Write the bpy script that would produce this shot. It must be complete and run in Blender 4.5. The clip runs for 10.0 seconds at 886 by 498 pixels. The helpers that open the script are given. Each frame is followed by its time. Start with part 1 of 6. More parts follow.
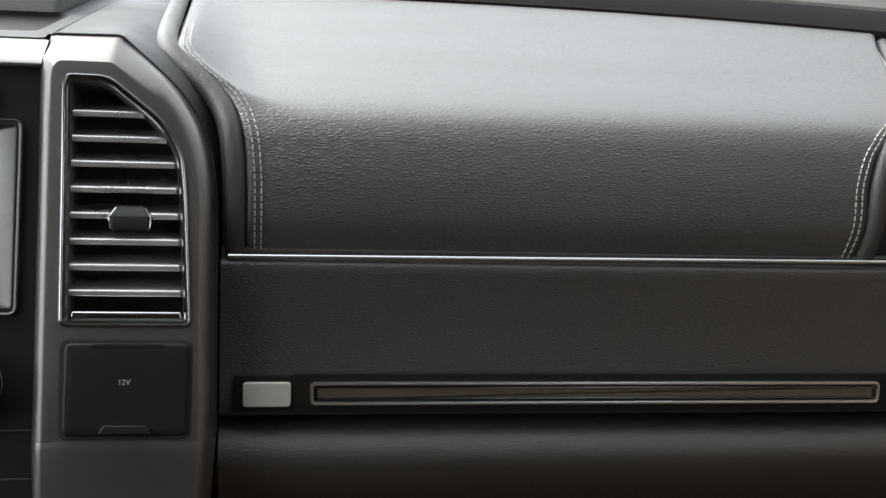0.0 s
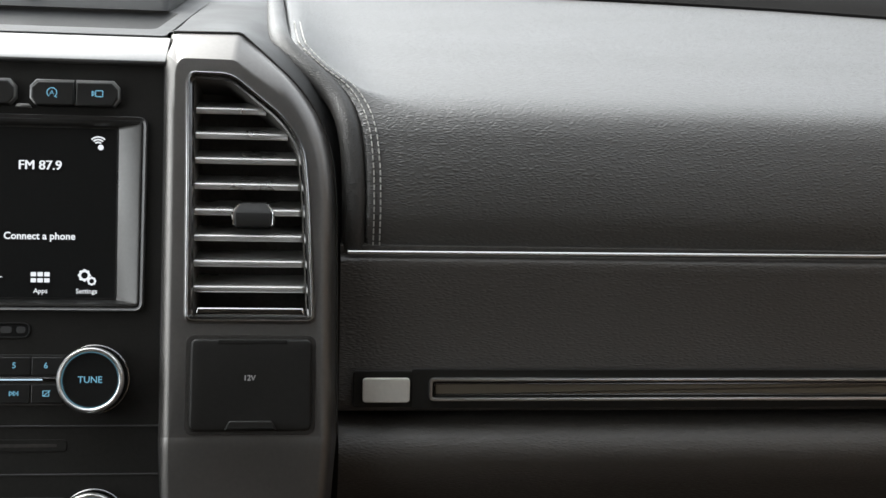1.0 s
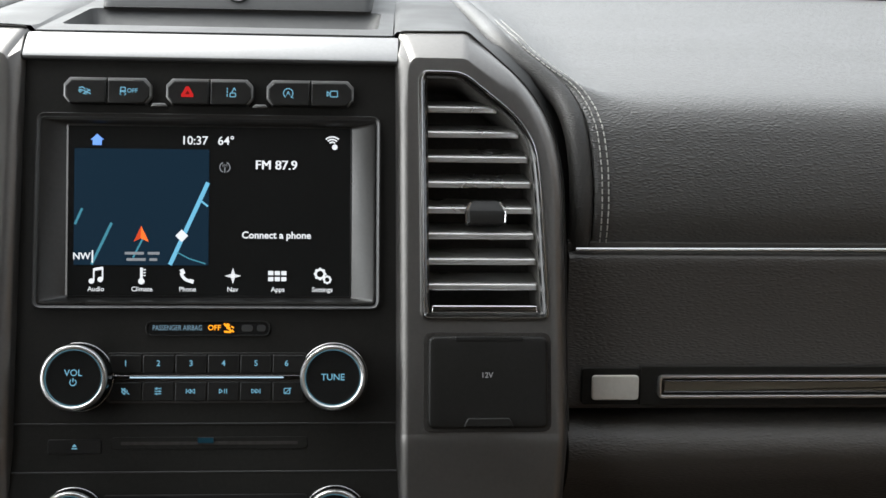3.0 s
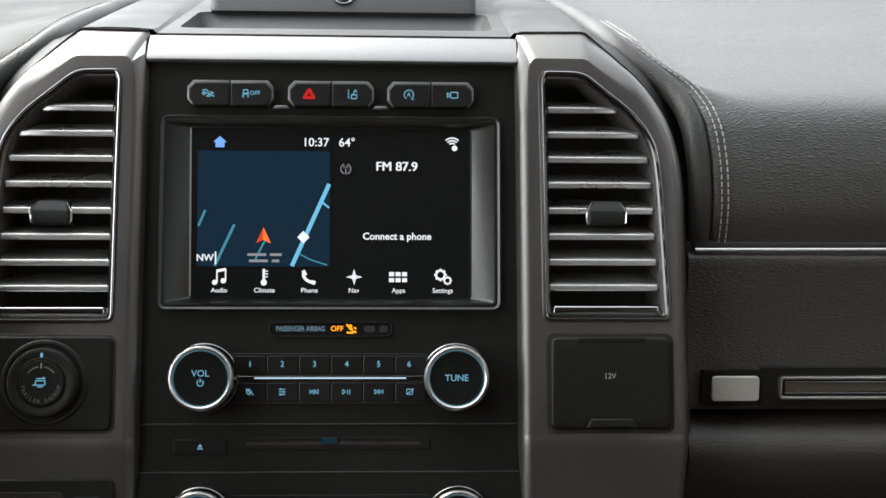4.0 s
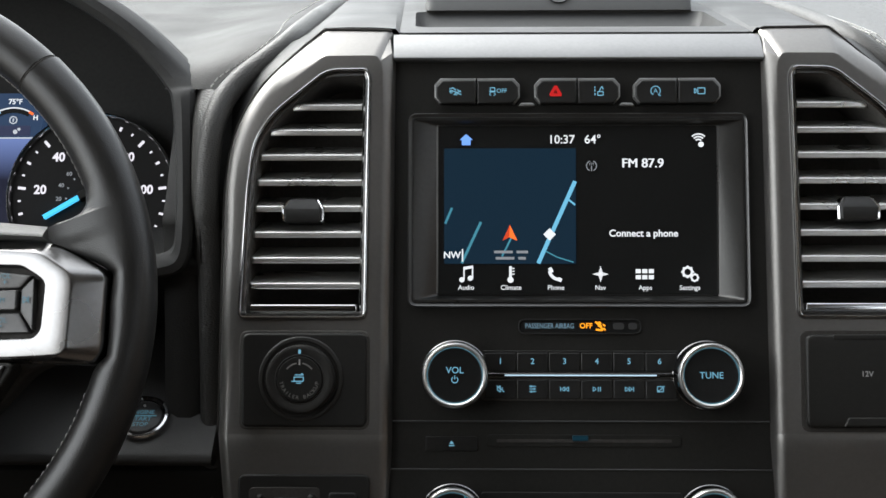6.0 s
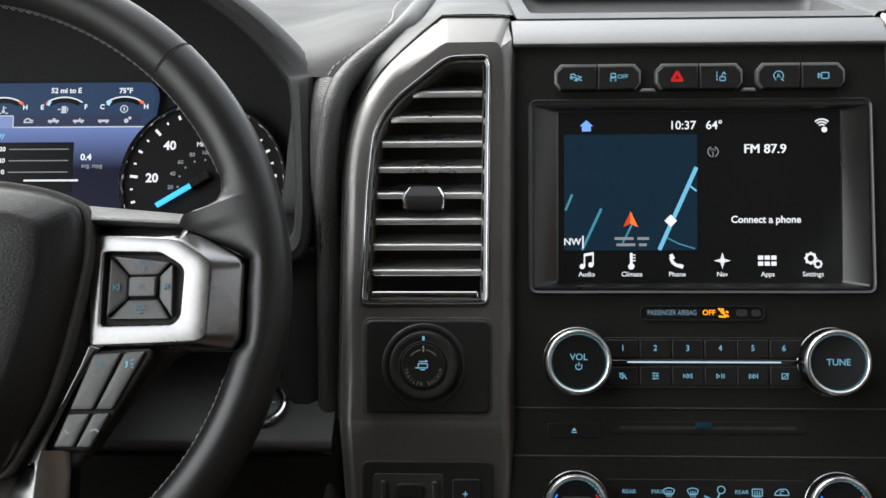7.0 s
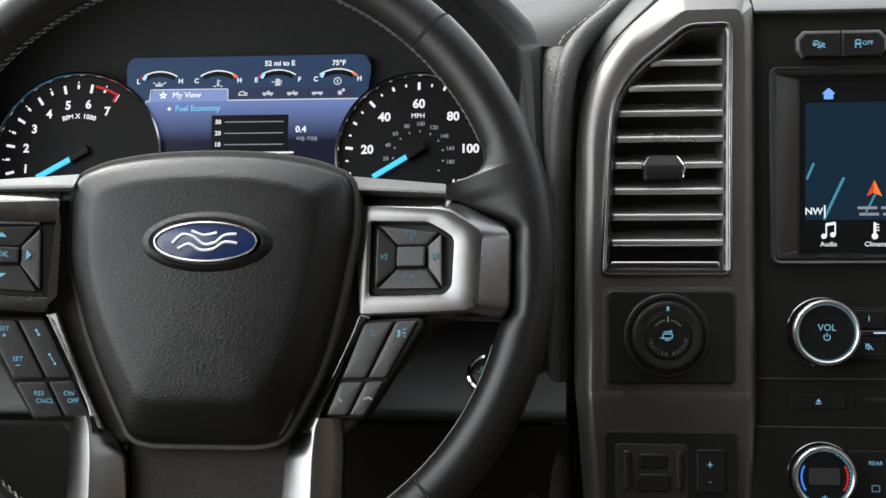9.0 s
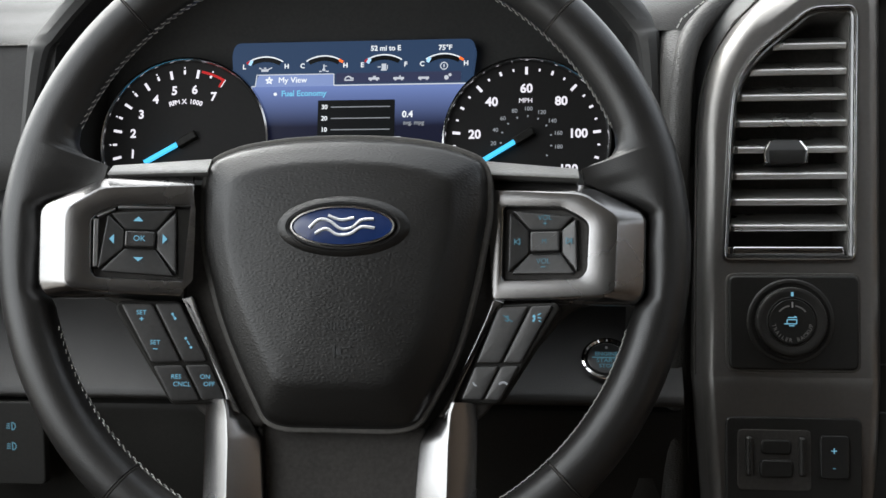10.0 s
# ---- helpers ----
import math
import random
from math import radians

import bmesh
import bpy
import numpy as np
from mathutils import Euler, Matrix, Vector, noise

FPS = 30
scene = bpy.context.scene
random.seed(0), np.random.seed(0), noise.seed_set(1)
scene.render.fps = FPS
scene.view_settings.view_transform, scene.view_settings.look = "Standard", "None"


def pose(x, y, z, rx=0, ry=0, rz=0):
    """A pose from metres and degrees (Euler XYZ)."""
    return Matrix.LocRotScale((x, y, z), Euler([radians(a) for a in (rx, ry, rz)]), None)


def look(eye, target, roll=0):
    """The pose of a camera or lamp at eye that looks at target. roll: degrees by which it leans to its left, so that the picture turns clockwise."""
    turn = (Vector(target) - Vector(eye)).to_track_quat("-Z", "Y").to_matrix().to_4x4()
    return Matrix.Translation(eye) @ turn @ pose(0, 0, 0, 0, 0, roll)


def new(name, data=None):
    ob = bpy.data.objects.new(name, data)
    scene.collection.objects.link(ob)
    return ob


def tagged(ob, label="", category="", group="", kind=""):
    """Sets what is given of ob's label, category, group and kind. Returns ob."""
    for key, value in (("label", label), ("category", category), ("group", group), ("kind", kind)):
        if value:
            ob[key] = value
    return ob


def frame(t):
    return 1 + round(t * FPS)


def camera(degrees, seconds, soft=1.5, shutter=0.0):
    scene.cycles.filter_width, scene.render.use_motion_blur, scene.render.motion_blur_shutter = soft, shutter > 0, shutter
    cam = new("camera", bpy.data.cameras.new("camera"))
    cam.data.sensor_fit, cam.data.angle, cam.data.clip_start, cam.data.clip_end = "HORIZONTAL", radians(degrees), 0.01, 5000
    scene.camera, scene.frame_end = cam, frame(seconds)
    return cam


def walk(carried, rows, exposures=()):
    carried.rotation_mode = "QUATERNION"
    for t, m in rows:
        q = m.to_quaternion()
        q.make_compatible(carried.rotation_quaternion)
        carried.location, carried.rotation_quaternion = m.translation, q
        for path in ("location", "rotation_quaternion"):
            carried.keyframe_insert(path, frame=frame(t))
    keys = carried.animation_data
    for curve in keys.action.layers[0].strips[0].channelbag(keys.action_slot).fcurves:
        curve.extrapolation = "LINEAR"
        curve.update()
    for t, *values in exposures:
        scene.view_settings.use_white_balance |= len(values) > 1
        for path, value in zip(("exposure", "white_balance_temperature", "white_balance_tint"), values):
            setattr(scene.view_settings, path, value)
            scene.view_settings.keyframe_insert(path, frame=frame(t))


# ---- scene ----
cam = camera(42.0, 10.0)
PATH = [
    (0, (0.2653, -0.7251, 0.9843), (0.5484, 1.1688, 0.4071), 3.33),
    (0.5, (0.2372, -0.7218, 0.9829), (0.4997, 1.1741, 0.4025), 3.05),
    (1, (0.2091, -0.7188, 0.9814), (0.4382, 1.1795, 0.3952), 2.76),
    (1.5, (0.1810, -0.7162, 0.9799), (0.3903, 1.1836, 0.3911), 2.47),
    (2, (0.1528, -0.7140, 0.9783), (0.3288, 1.1888, 0.3880), 2.17),
    (2.5, (0.1247, -0.7120, 0.9767), (0.2818, 1.1927, 0.3874), 1.86),
    (4, (0.0402, -0.7081, 0.9721), (0.1222, 1.2034, 0.3898), 0.93),
    (4.5, (0.0120, -0.7075, 0.9707), (0.0684, 1.2063, 0.3927), 0.62),
    (5, (-0.0162, -0.7072, 0.9694), (0.0124, 1.2085, 0.3954), 0.31),
    (5.5, (-0.0444, -0.7072, 0.9682), (-0.0490, 1.2088, 0.3948), 0.00),
    (7, (-0.1293, -0.7092, 0.9655), (-0.2176, 1.1991, 0.3735), -0.87),
    (7.5, (-0.1576, -0.7105, 0.9651), (-0.2714, 1.1935, 0.3636), -1.15),
    (8, (-0.1860, -0.7121, 0.9648), (-0.3248, 1.1871, 0.3536), -1.41),
    (8.5, (-0.2143, -0.7141, 0.9648), (-0.3775, 1.1800, 0.3436), -1.66),
    (9, (-0.2427, -0.7163, 0.9651), (-0.4300, 1.1721, 0.3336), -1.90),
    (9.5, (-0.2712, -0.7189, 0.9657), (-0.4832, 1.1633, 0.3235), -2.12),
    (10, (-0.2996, -0.7218, 0.9666), (-0.5356, 1.1537, 0.3131), -2.32),
]
SKY, SUN, EXPOSURE = 0.150, 0.11, 2.19
DOOR_W = 0.5
LIT = 1.25 * 2 ** -EXPOSURE
walk(cam, [(t, look(eye, target, roll)) for t, eye, target, roll in PATH])
scene.view_settings.exposure = EXPOSURE

# ---- light: a bright overcast sky outside, seen through the glass ----
world = bpy.data.worlds.new("world")
scene.world = world
world.use_nodes = True
wn = world.node_tree
sky = wn.nodes.new("ShaderNodeTexSky")
sky.sky_type = "NISHITA"
sky.sun_disc = False
sky.sun_elevation, sky.sun_rotation = radians(45.5), radians(309)
sky.air_density, sky.dust_density, sky.ozone_density = 1.0, 4.0, 1.0
grey = wn.nodes.new("ShaderNodeHueSaturation")
grey.inputs["Saturation"].default_value = 0.2
wn.links.new(sky.outputs[0], grey.inputs["Color"])
tint = wn.nodes.new("ShaderNodeMix")
tint.data_type, tint.blend_type = "RGBA", "MULTIPLY"
tint.inputs[0].default_value = 1.0
tint.inputs[7].default_value = (0.965, 1.0, 1.0, 1)
wn.links.new(grey.outputs[0], tint.inputs[6])
wn.links.new(tint.outputs[2], wn.nodes["Background"].inputs[0])
wn.nodes["Background"].inputs[1].default_value = SKY
sun = new("sun", bpy.data.lights.new("sun", "SUN"))
sun.data.energy, sun.data.angle, sun.data.color = SUN, radians(60), (0.96, 1.0, 1.0)
sun.matrix_world = look((-2.3, 1.85, 3.8), (0, 0, 0.8))
# added area lamp standing in for sky light through the unseen driver's window
lamp = new("driver_window_light", bpy.data.lights.new("driver_window_light", "AREA"))
lamp.data.shape, lamp.data.size, lamp.data.size_y = "RECTANGLE", 0.60, 0.54
lamp.data.energy, lamp.data.color = DOOR_W, (0.98, 1.0, 1.0)
lamp.matrix_world = look((-0.85, -0.55, 1.01), (-0.2, -0.12, 0.80))

# ---- materials ----


def material(name, color, rough=0.5, metal=0.0, grain=0.0, grain_scale=900.0, vary=0.12, stretch=(1, 1, 1), kind="noise", coat=0.0, rough_vary=0.08, spec=0.5):
    """A surface with fine relief and a coarse and a fine variation of colour and gloss. Sizes in 1/m."""
    m = bpy.data.materials.new(name)
    m.use_nodes = True
    nt = m.node_tree
    n, l = nt.nodes, nt.links
    b = n["Principled BSDF"]
    b.inputs["Metallic"].default_value = metal
    b.inputs["Coat Weight"].default_value = coat
    b.inputs["Coat Roughness"].default_value = 0.08
    b.inputs["Specular IOR Level"].default_value = spec
    tc = n.new("ShaderNodeTexCoord")
    mp = n.new("ShaderNodeMapping")
    mp.inputs["Scale"].default_value = stretch
    l.new(tc.outputs["Object"], mp.inputs[0])
    big, small = n.new("ShaderNodeTexNoise"), n.new("ShaderNodeTexNoise")
    big.inputs["Scale"].default_value, big.inputs["Detail"].default_value = 18, 4
    small.inputs["Scale"].default_value, small.inputs["Detail"].default_value = 420, 2
    l.new(mp.outputs[0], big.inputs[0]), l.new(mp.outputs[0], small.inputs[0])
    add = n.new("ShaderNodeMath")
    l.new(big.outputs[0], add.inputs[0]), l.new(small.outputs[0], add.inputs[1])
    ramp = n.new("ShaderNodeMapRange")
    ramp.inputs[1].default_value, ramp.inputs[2].default_value = 0.7, 1.3
    ramp.inputs[3].default_value, ramp.inputs[4].default_value = 1 - vary, 1 + vary
    l.new(add.outputs[0], ramp.inputs[0])
    mul = n.new("ShaderNodeVectorMath")
    mul.operation = "SCALE"
    mul.inputs[0].default_value = color
    l.new(ramp.outputs[0], mul.inputs["Scale"])
    l.new(mul.outputs[0], b.inputs["Base Color"])
    rr = n.new("ShaderNodeMapRange")
    rr.inputs[1].default_value, rr.inputs[2].default_value = 0.3, 0.7
    rr.inputs[3].default_value, rr.inputs[4].default_value = max(0.02, rough - rough_vary), rough + rough_vary
    l.new(big.outputs[0], rr.inputs[0])
    l.new(rr.outputs[0], b.inputs["Roughness"])
    if grain:
        bump = n.new("ShaderNodeBump")
        bump.inputs["Distance"].default_value = 0.001
        bump.inputs["Strength"].default_value = grain
        if kind == "leather":
            warp = n.new("ShaderNodeTexNoise")
            warp.inputs["Scale"].default_value, warp.inputs["Detail"].default_value = 160, 3
            off = n.new("ShaderNodeVectorMath")
            off.operation = "MULTIPLY_ADD"
            off.inputs[1].default_value = (0.0012, 0.0012, 0.0012)
            l.new(mp.outputs[0], warp.inputs[0])
            l.new(warp.outputs["Color"], off.inputs[0]), l.new(mp.outputs[0], off.inputs[2])
            vor = n.new("ShaderNodeTexVoronoi")
            vor.feature = "DISTANCE_TO_EDGE"
            vor.inputs["Scale"].default_value = grain_scale
            l.new(off.outputs[0], vor.inputs[0])
            cl = n.new("ShaderNodeMapRange")
            cl.interpolation_type = "SMOOTHSTEP"
            cl.inputs[1].default_value, cl.inputs[2].default_value = 0.0, 0.45
            l.new(vor.outputs[0], cl.inputs[0])
            fine = n.new("ShaderNodeTexNoise")
            fine.inputs["Scale"].default_value = grain_scale * 0.6
            l.new(mp.outputs[0], fine.inputs[0])
            mix = n.new("ShaderNodeMath")
            mix.operation = "MULTIPLY_ADD"
            mix.inputs[1].default_value = 0.3
            l.new(fine.outputs[0], mix.inputs[0]), l.new(cl.outputs[0], mix.inputs[2])
            l.new(mix.outputs[0], bump.inputs["Height"])
        else:
            fine = n.new("ShaderNodeTexNoise")
            fine.inputs["Scale"].default_value, fine.inputs["Detail"].default_value = grain_scale, 3
            l.new(mp.outputs[0], fine.inputs[0])
            l.new(fine.outputs[0], bump.inputs["Height"])
        l.new(bump.outputs[0], b.inputs["Normal"])
    return m


def glow(name, color, strength=1.0):
    """A lit mark on a display or a back-lit key."""
    m = bpy.data.materials.new(name)
    m.use_nodes = True
    b = m.node_tree.nodes["Principled BSDF"]
    b.inputs["Base Color"].default_value = (*[0.3 * c for c in color], 1)
    b.inputs["Emission Color"].default_value = (*color, 1)
    b.inputs["Emission Strength"].default_value = strength * LIT
    b.inputs["Roughness"].default_value = 0.3
    b.inputs["Specular IOR Level"].default_value = 0.1
    return m


LEATHER = material("black_leather", (0.060, 0.0578, 0.054), 0.46, grain=0.36, grain_scale=560, stretch=(0.36, 1, 1), kind="leather", vary=0.05, rough_vary=0.015, spec=0.8)
HUB_LEATHER = material("pebbled_airbag_vinyl", (0.0095, 0.0090, 0.0083), 0.38, grain=0.10, grain_scale=600, stretch=(0.55, 1, 1), kind="leather", vary=0.1, spec=0.42)
SPOKE_SILVER = material("satin_silver_spoke", (0.27, 0.265, 0.263), 0.25, metal=1.0, grain=0.03, grain_scale=3500, vary=0.05, rough_vary=0.04)
LEATHER_FINE = material("soft_black_vinyl", (0.026, 0.025, 0.0235), 0.6, grain=0.14, grain_scale=700, stretch=(0.6, 1, 1), kind="leather", vary=0.1, spec=0.3)
WHEEL_LEATHER = material("smooth_leather", (0.015, 0.0144, 0.0138), 0.36, grain=0.1, grain_scale=900, kind="leather", vary=0.1, spec=0.5)
# dark hub vinyl coloured grey, to carry the light on the spokes' tops
SHOULDER = material("lit_spoke_vinyl", (0.16, 0.157, 0.151), 0.42, grain=0.18, grain_scale=800, stretch=(0.4, 1, 1), kind="leather", vary=0.06, spec=0.6)
SOFT_GREY = material("grey_soft_plastic", (0.046, 0.046, 0.0455), 0.58, grain=0.08, grain_scale=1800, vary=0.06, spec=0.38)
BLACK = material("black_satin_plastic", (0.0185, 0.0178, 0.0162), 0.5, grain=0.05, grain_scale=2500, vary=0.12, spec=0.13)
DARK = material("dark_grey_plastic", (0.024, 0.0237, 0.0228), 0.5, grain=0.12, grain_scale=2200, vary=0.12, spec=0.35)
KEY = material("key_plastic", (0.016, 0.0157, 0.015), 0.34, grain=0.04, grain_scale=2500, vary=0.1, spec=0.4)
TUNNEL = material("matt_hood_lining", (0.038, 0.0375, 0.0365), 0.8, grain=0.1, grain_scale=1800, vary=0.12, spec=0.1)
HOOD = material("hood_skin", (0.036, 0.0353, 0.034), 0.55, grain=0.1, grain_scale=1500, vary=0.1, spec=0.25)
VOID = material("unlit_black_plastic", (0.08, 0.076, 0.070), 0.7, vary=0.2, spec=0.3)
GLOVE_SKIN = material("dark_grained_vinyl", (0.061, 0.0558, 0.0505), 0.44, grain=0.30, grain_scale=560, stretch=(0.36, 1, 1), kind="leather", vary=0.06, spec=0.6)
DUCT = material("matt_duct_black", (0.09, 0.086, 0.080), 0.9, vary=0.2, spec=0.1)
ROLL_LEATHER = material("wrinkled_black_leather", (0.046, 0.0442, 0.041), 0.5, grain=0.3, grain_scale=800, stretch=(0.4, 1, 1), kind="leather", vary=0.08, spec=0.5)
DEEP = material("deep_black_plastic", (0.045, 0.042, 0.039), 0.75, vary=0.2, spec=0.1)
MATTE = material("matt_black_rubber", (0.07, 0.067, 0.064), 0.95, vary=0.2, spec=0.05)
GLASS_EDGE = material("matt_black_seal", (0.012, 0.0115, 0.011), 0.95, vary=0.1, spec=0.05)
# the satin silver made paler, for the light that upturned edges catch
LIT_SATIN = material("lit_satin_silver", (0.25, 0.247, 0.244), 0.36, metal=0.88, grain=0.03, grain_scale=3500, vary=0.05, rough_vary=0.04)
COWL = material("matt_grey_cowl", (0.068, 0.066, 0.060), 0.85, grain=0.2, grain_scale=300, vary=0.2, spec=0.2)
SATIN = material("satin_silver_trim", (0.205, 0.197, 0.188), 0.42, metal=0.88, grain=0.03, grain_scale=3500, vary=0.05, rough_vary=0.04)
DARK_SATIN = material("dark_satin_trim", (0.10, 0.10, 0.10), 0.4, metal=0.8, vary=0.05)
KEY_EDGE = material("grey_key_edge", (0.30, 0.30, 0.295), 0.36, metal=0.7, vary=0.05)
SLAT = material("vent_blade_silver", (0.74, 0.73, 0.71), 0.32, metal=0.8, grain=0.02, vary=0.06)
CHROME = material("bright_chrome", (0.72, 0.72, 0.73), 0.09, metal=1.0, vary=0.03, rough_vary=0.03)
DARK_CHROME = material("smoked_chrome", (0.22, 0.22, 0.22), 0.16, metal=1.0, vary=0.05, rough_vary=0.04)
VENEER = material("bronze_grey_inlay", (0.17, 0.15, 0.115), 0.42, metal=0.4, grain=0.012, grain_scale=700, stretch=(0.08, 1, 1), vary=0.08)
WHITE = material("ivory_plastic", (0.62, 0.60, 0.55), 0.45, vary=0.05)
THREAD = material("grey_thread", (0.44, 0.43, 0.405), 0.75, grain=0.2, grain_scale=4000, vary=0.15)
BRIGHT_CHROME = material("soft_chrome", (0.80, 0.80, 0.79), 0.3, metal=1.0, vary=0.03, rough_vary=0.03)
SURROUND_CHROME = material("grey_chrome", (0.60, 0.60, 0.60), 0.16, metal=1.0, vary=0.05, rough_vary=0.04)
COVER = material("charcoal_plastic", (0.017, 0.0164, 0.0152), 0.42, grain=0.08, grain_scale=2200, vary=0.1, spec=0.25)
CABIN_TRIM = material("dark_door_trim", (0.10, 0.073, 0.053), 0.7, grain=0.2, grain_scale=900, vary=0.15)
DIAL_BLACK = material("dial_black", (0.024, 0.0232, 0.0228), 0.5, vary=0.05, spec=0.05)
GLASS_BLACK = material("black_display_glass", (0.015, 0.0152, 0.015), 0.14, vary=0.05, spec=0.3)
PRINT = material("grey_print", (0.42, 0.42, 0.415), 0.6, vary=0.05)
DIAL_SKIN = material("dial_dark_plastic", (0.022, 0.021, 0.0195), 0.5, grain=0.06, grain_scale=2200, vary=0.1, spec=0.3)
DIAL_PRINT = material("dial_grey_print", (0.20, 0.195, 0.19), 0.6, vary=0.05)
DIM_DARK = material("unlit_symbol_grey", (0.035, 0.035, 0.035), 0.6, vary=0.05)
# cover vinyl coloured darker, for the shade that shows up the embossing
EMBOSS = material("emboss_shade_vinyl", (0.005, 0.005, 0.005), 0.5, vary=0.05)
BLUE_ENAMEL = material("blue_enamel", (0.012, 0.03, 0.11), 0.2, vary=0.05, coat=0.6)
ROOF_CLOTH = material("grey_headliner_cloth", (0.30, 0.28, 0.25), 0.9, grain=0.3, grain_scale=1500, vary=0.08)
CARPET = material("dark_carpet", (0.054, 0.039, 0.028), 0.95, grain=0.5, grain_scale=700, vary=0.25)
PAINT = material("grey_body_paint", (0.25, 0.26, 0.26), 0.3, coat=0.5, vary=0.05)
ASPHALT = material("pale_concrete", (0.26, 0.24, 0.215), 0.9, grain=0.4, grain_scale=60, vary=0.15)
L_WHITE = glow("display_white", (0.85, 0.88, 0.92), 0.75)
L_ICE = glow("key_ice_blue", (0.19, 0.46, 0.62), 0.62)
L_PALE = glow("lamp_pale_blue", (0.22, 0.36, 0.46), 0.5)
L_DIM = glow("key_dim_blue", (0.12, 0.28, 0.36), 0.4)
L_GREY = glow("display_grey", (0.35, 0.37, 0.40), 0.5)
L_PANEL = glow("display_pale_grey", (0.55, 0.58, 0.64), 0.75)
L_SKY = glow("gauge_sky_blue", (0.38, 0.66, 0.92), 0.9)
L_HOME = glow("display_home_blue", (0.17, 0.36, 0.86), 0.9)
L_MAP = glow("display_map_navy", (0.009, 0.024, 0.042), 0.7)
L_ROAD = glow("display_road_cyan", (0.16, 0.48, 0.70), 0.8)
L_ROAD2 = glow("display_road_teal", (0.06, 0.24, 0.32), 0.8)
L_RED = glow("lamp_red", (0.75, 0.03, 0.03), 0.45)
L_DARK_RED = glow("lamp_dim_red", (0.25, 0.01, 0.01), 0.45)
L_ORANGE = glow("display_orange", (0.95, 0.16, 0.03), 1.0)
L_DARK_ORANGE = glow("display_dark_orange", (0.55, 0.06, 0.02), 0.9)
L_AMBER = glow("lamp_amber", (1.0, 0.36, 0.02), 1.0)
L_CYAN = glow("needle_cyan", (0.07, 0.55, 0.95), 1.0)
L_NUM = glow("dial_white", (0.68, 0.66, 0.72), 1.0)
L_INFO = glow("display_info_navy", (0.016, 0.031, 0.064), 1.4)
L_TAB = glow("display_tab_blue", (0.15, 0.20, 0.37), 1.15)
L_BLACK = glow("display_black", (0.004, 0.0046, 0.005), 1.2)


def info_gradient():
    """The display's blue, bright at the top and fading down."""
    m = bpy.data.materials.new("display_fade_blue")
    m.use_nodes = True
    nt = m.node_tree
    b = nt.nodes["Principled BSDF"]
    tc, sp, mr, mx = (nt.nodes.new(k) for k in ("ShaderNodeTexCoord", "ShaderNodeSeparateXYZ", "ShaderNodeMapRange", "ShaderNodeMix"))
    mx.data_type = "RGBA"
    nt.links.new(tc.outputs["Generated"], sp.inputs[0])
    nt.links.new(sp.outputs[2], mr.inputs[0])
    mr.inputs[1].default_value, mr.inputs[2].default_value = 0.60, 1.0
    nt.links.new(mr.outputs[0], mx.inputs["Factor"])
    mx.inputs[6].default_value, mx.inputs[7].default_value = (0.004, 0.005, 0.013, 1), (0.115, 0.165, 0.36, 1)
    nt.links.new(mx.outputs[2], b.inputs["Emission Color"])
    b.inputs["Emission Strength"].default_value = 1.15 * LIT
    b.inputs["Base Color"].default_value = (0.01, 0.01, 0.02, 1)
    b.inputs["Specular IOR Level"].default_value = 0.1
    b.inputs["Roughness"].default_value = 0.3
    return m


L_FADE = info_gradient()

# ---- geometry tools: outlines are in millimetres on a leaning plane (u right, v up it, w towards the seats) ----
MM = 0.001


def leaning(x, y, z, rake):
    r = radians(rake)
    return Matrix(((1, 0, 0, x), (0, math.sin(r), -math.cos(r), y), (0, math.cos(r), math.sin(r), z), (0, 0, 0, 1))) @ Matrix.Scale(MM, 4)


STACK = leaning(0, -0.004, 0.7804, 21.5)
LCD = leaning(0, 0.0, 0.78, 18)
HUB_PLANE = leaning(-0.428, -0.1369, 0.7692, 26)
WHEEL = HUB_PLANE @ Matrix.Translation((40, 0, -3)) @ Matrix.Rotation(radians(4.6), 4, "Y") @ Matrix.Translation((-40, 0, 0))
DIALS = leaning(-0.43, 0.0937, 0.7722, 26)
GLOVE = leaning(0.457, -0.0285, 0.672, 10)
FLAT = Matrix.Identity(4)
BASE = {}


def thing(name, base, label, category, group="", kind=""):
    ob = new(name)
    ob.empty_display_size = 0.02
    ob.location = base
    BASE[ob.name] = Vector(base)
    return tagged(ob, label, category, group, kind)


def part(name, bm, mat, parent=None, label="", m=FLAT, sharp=32):
    """Links a bmesh, given in the frame m, as one mesh under a thing or a part."""
    base = BASE[parent.name] if parent else Vector((0, 0, 0))
    bm.transform(Matrix.Translation(-base) @ m)
    bmesh.ops.remove_doubles(bm, verts=bm.verts, dist=1e-6)
    bmesh.ops.recalc_face_normals(bm, faces=bm.faces)
    for f in bm.faces:
        f.smooth = True
    for e in bm.edges:
        if len(e.link_faces) == 2 and e.calc_face_angle(0) > radians(sharp):
            e.smooth = False
    me = bpy.data.meshes.new(name)
    bm.to_mesh(me)
    bm.free()
    me.materials.append(mat)
    ob = new(name, me)
    if parent:
        ob.parent = parent
    BASE[ob.name] = base
    return tagged(ob, label)


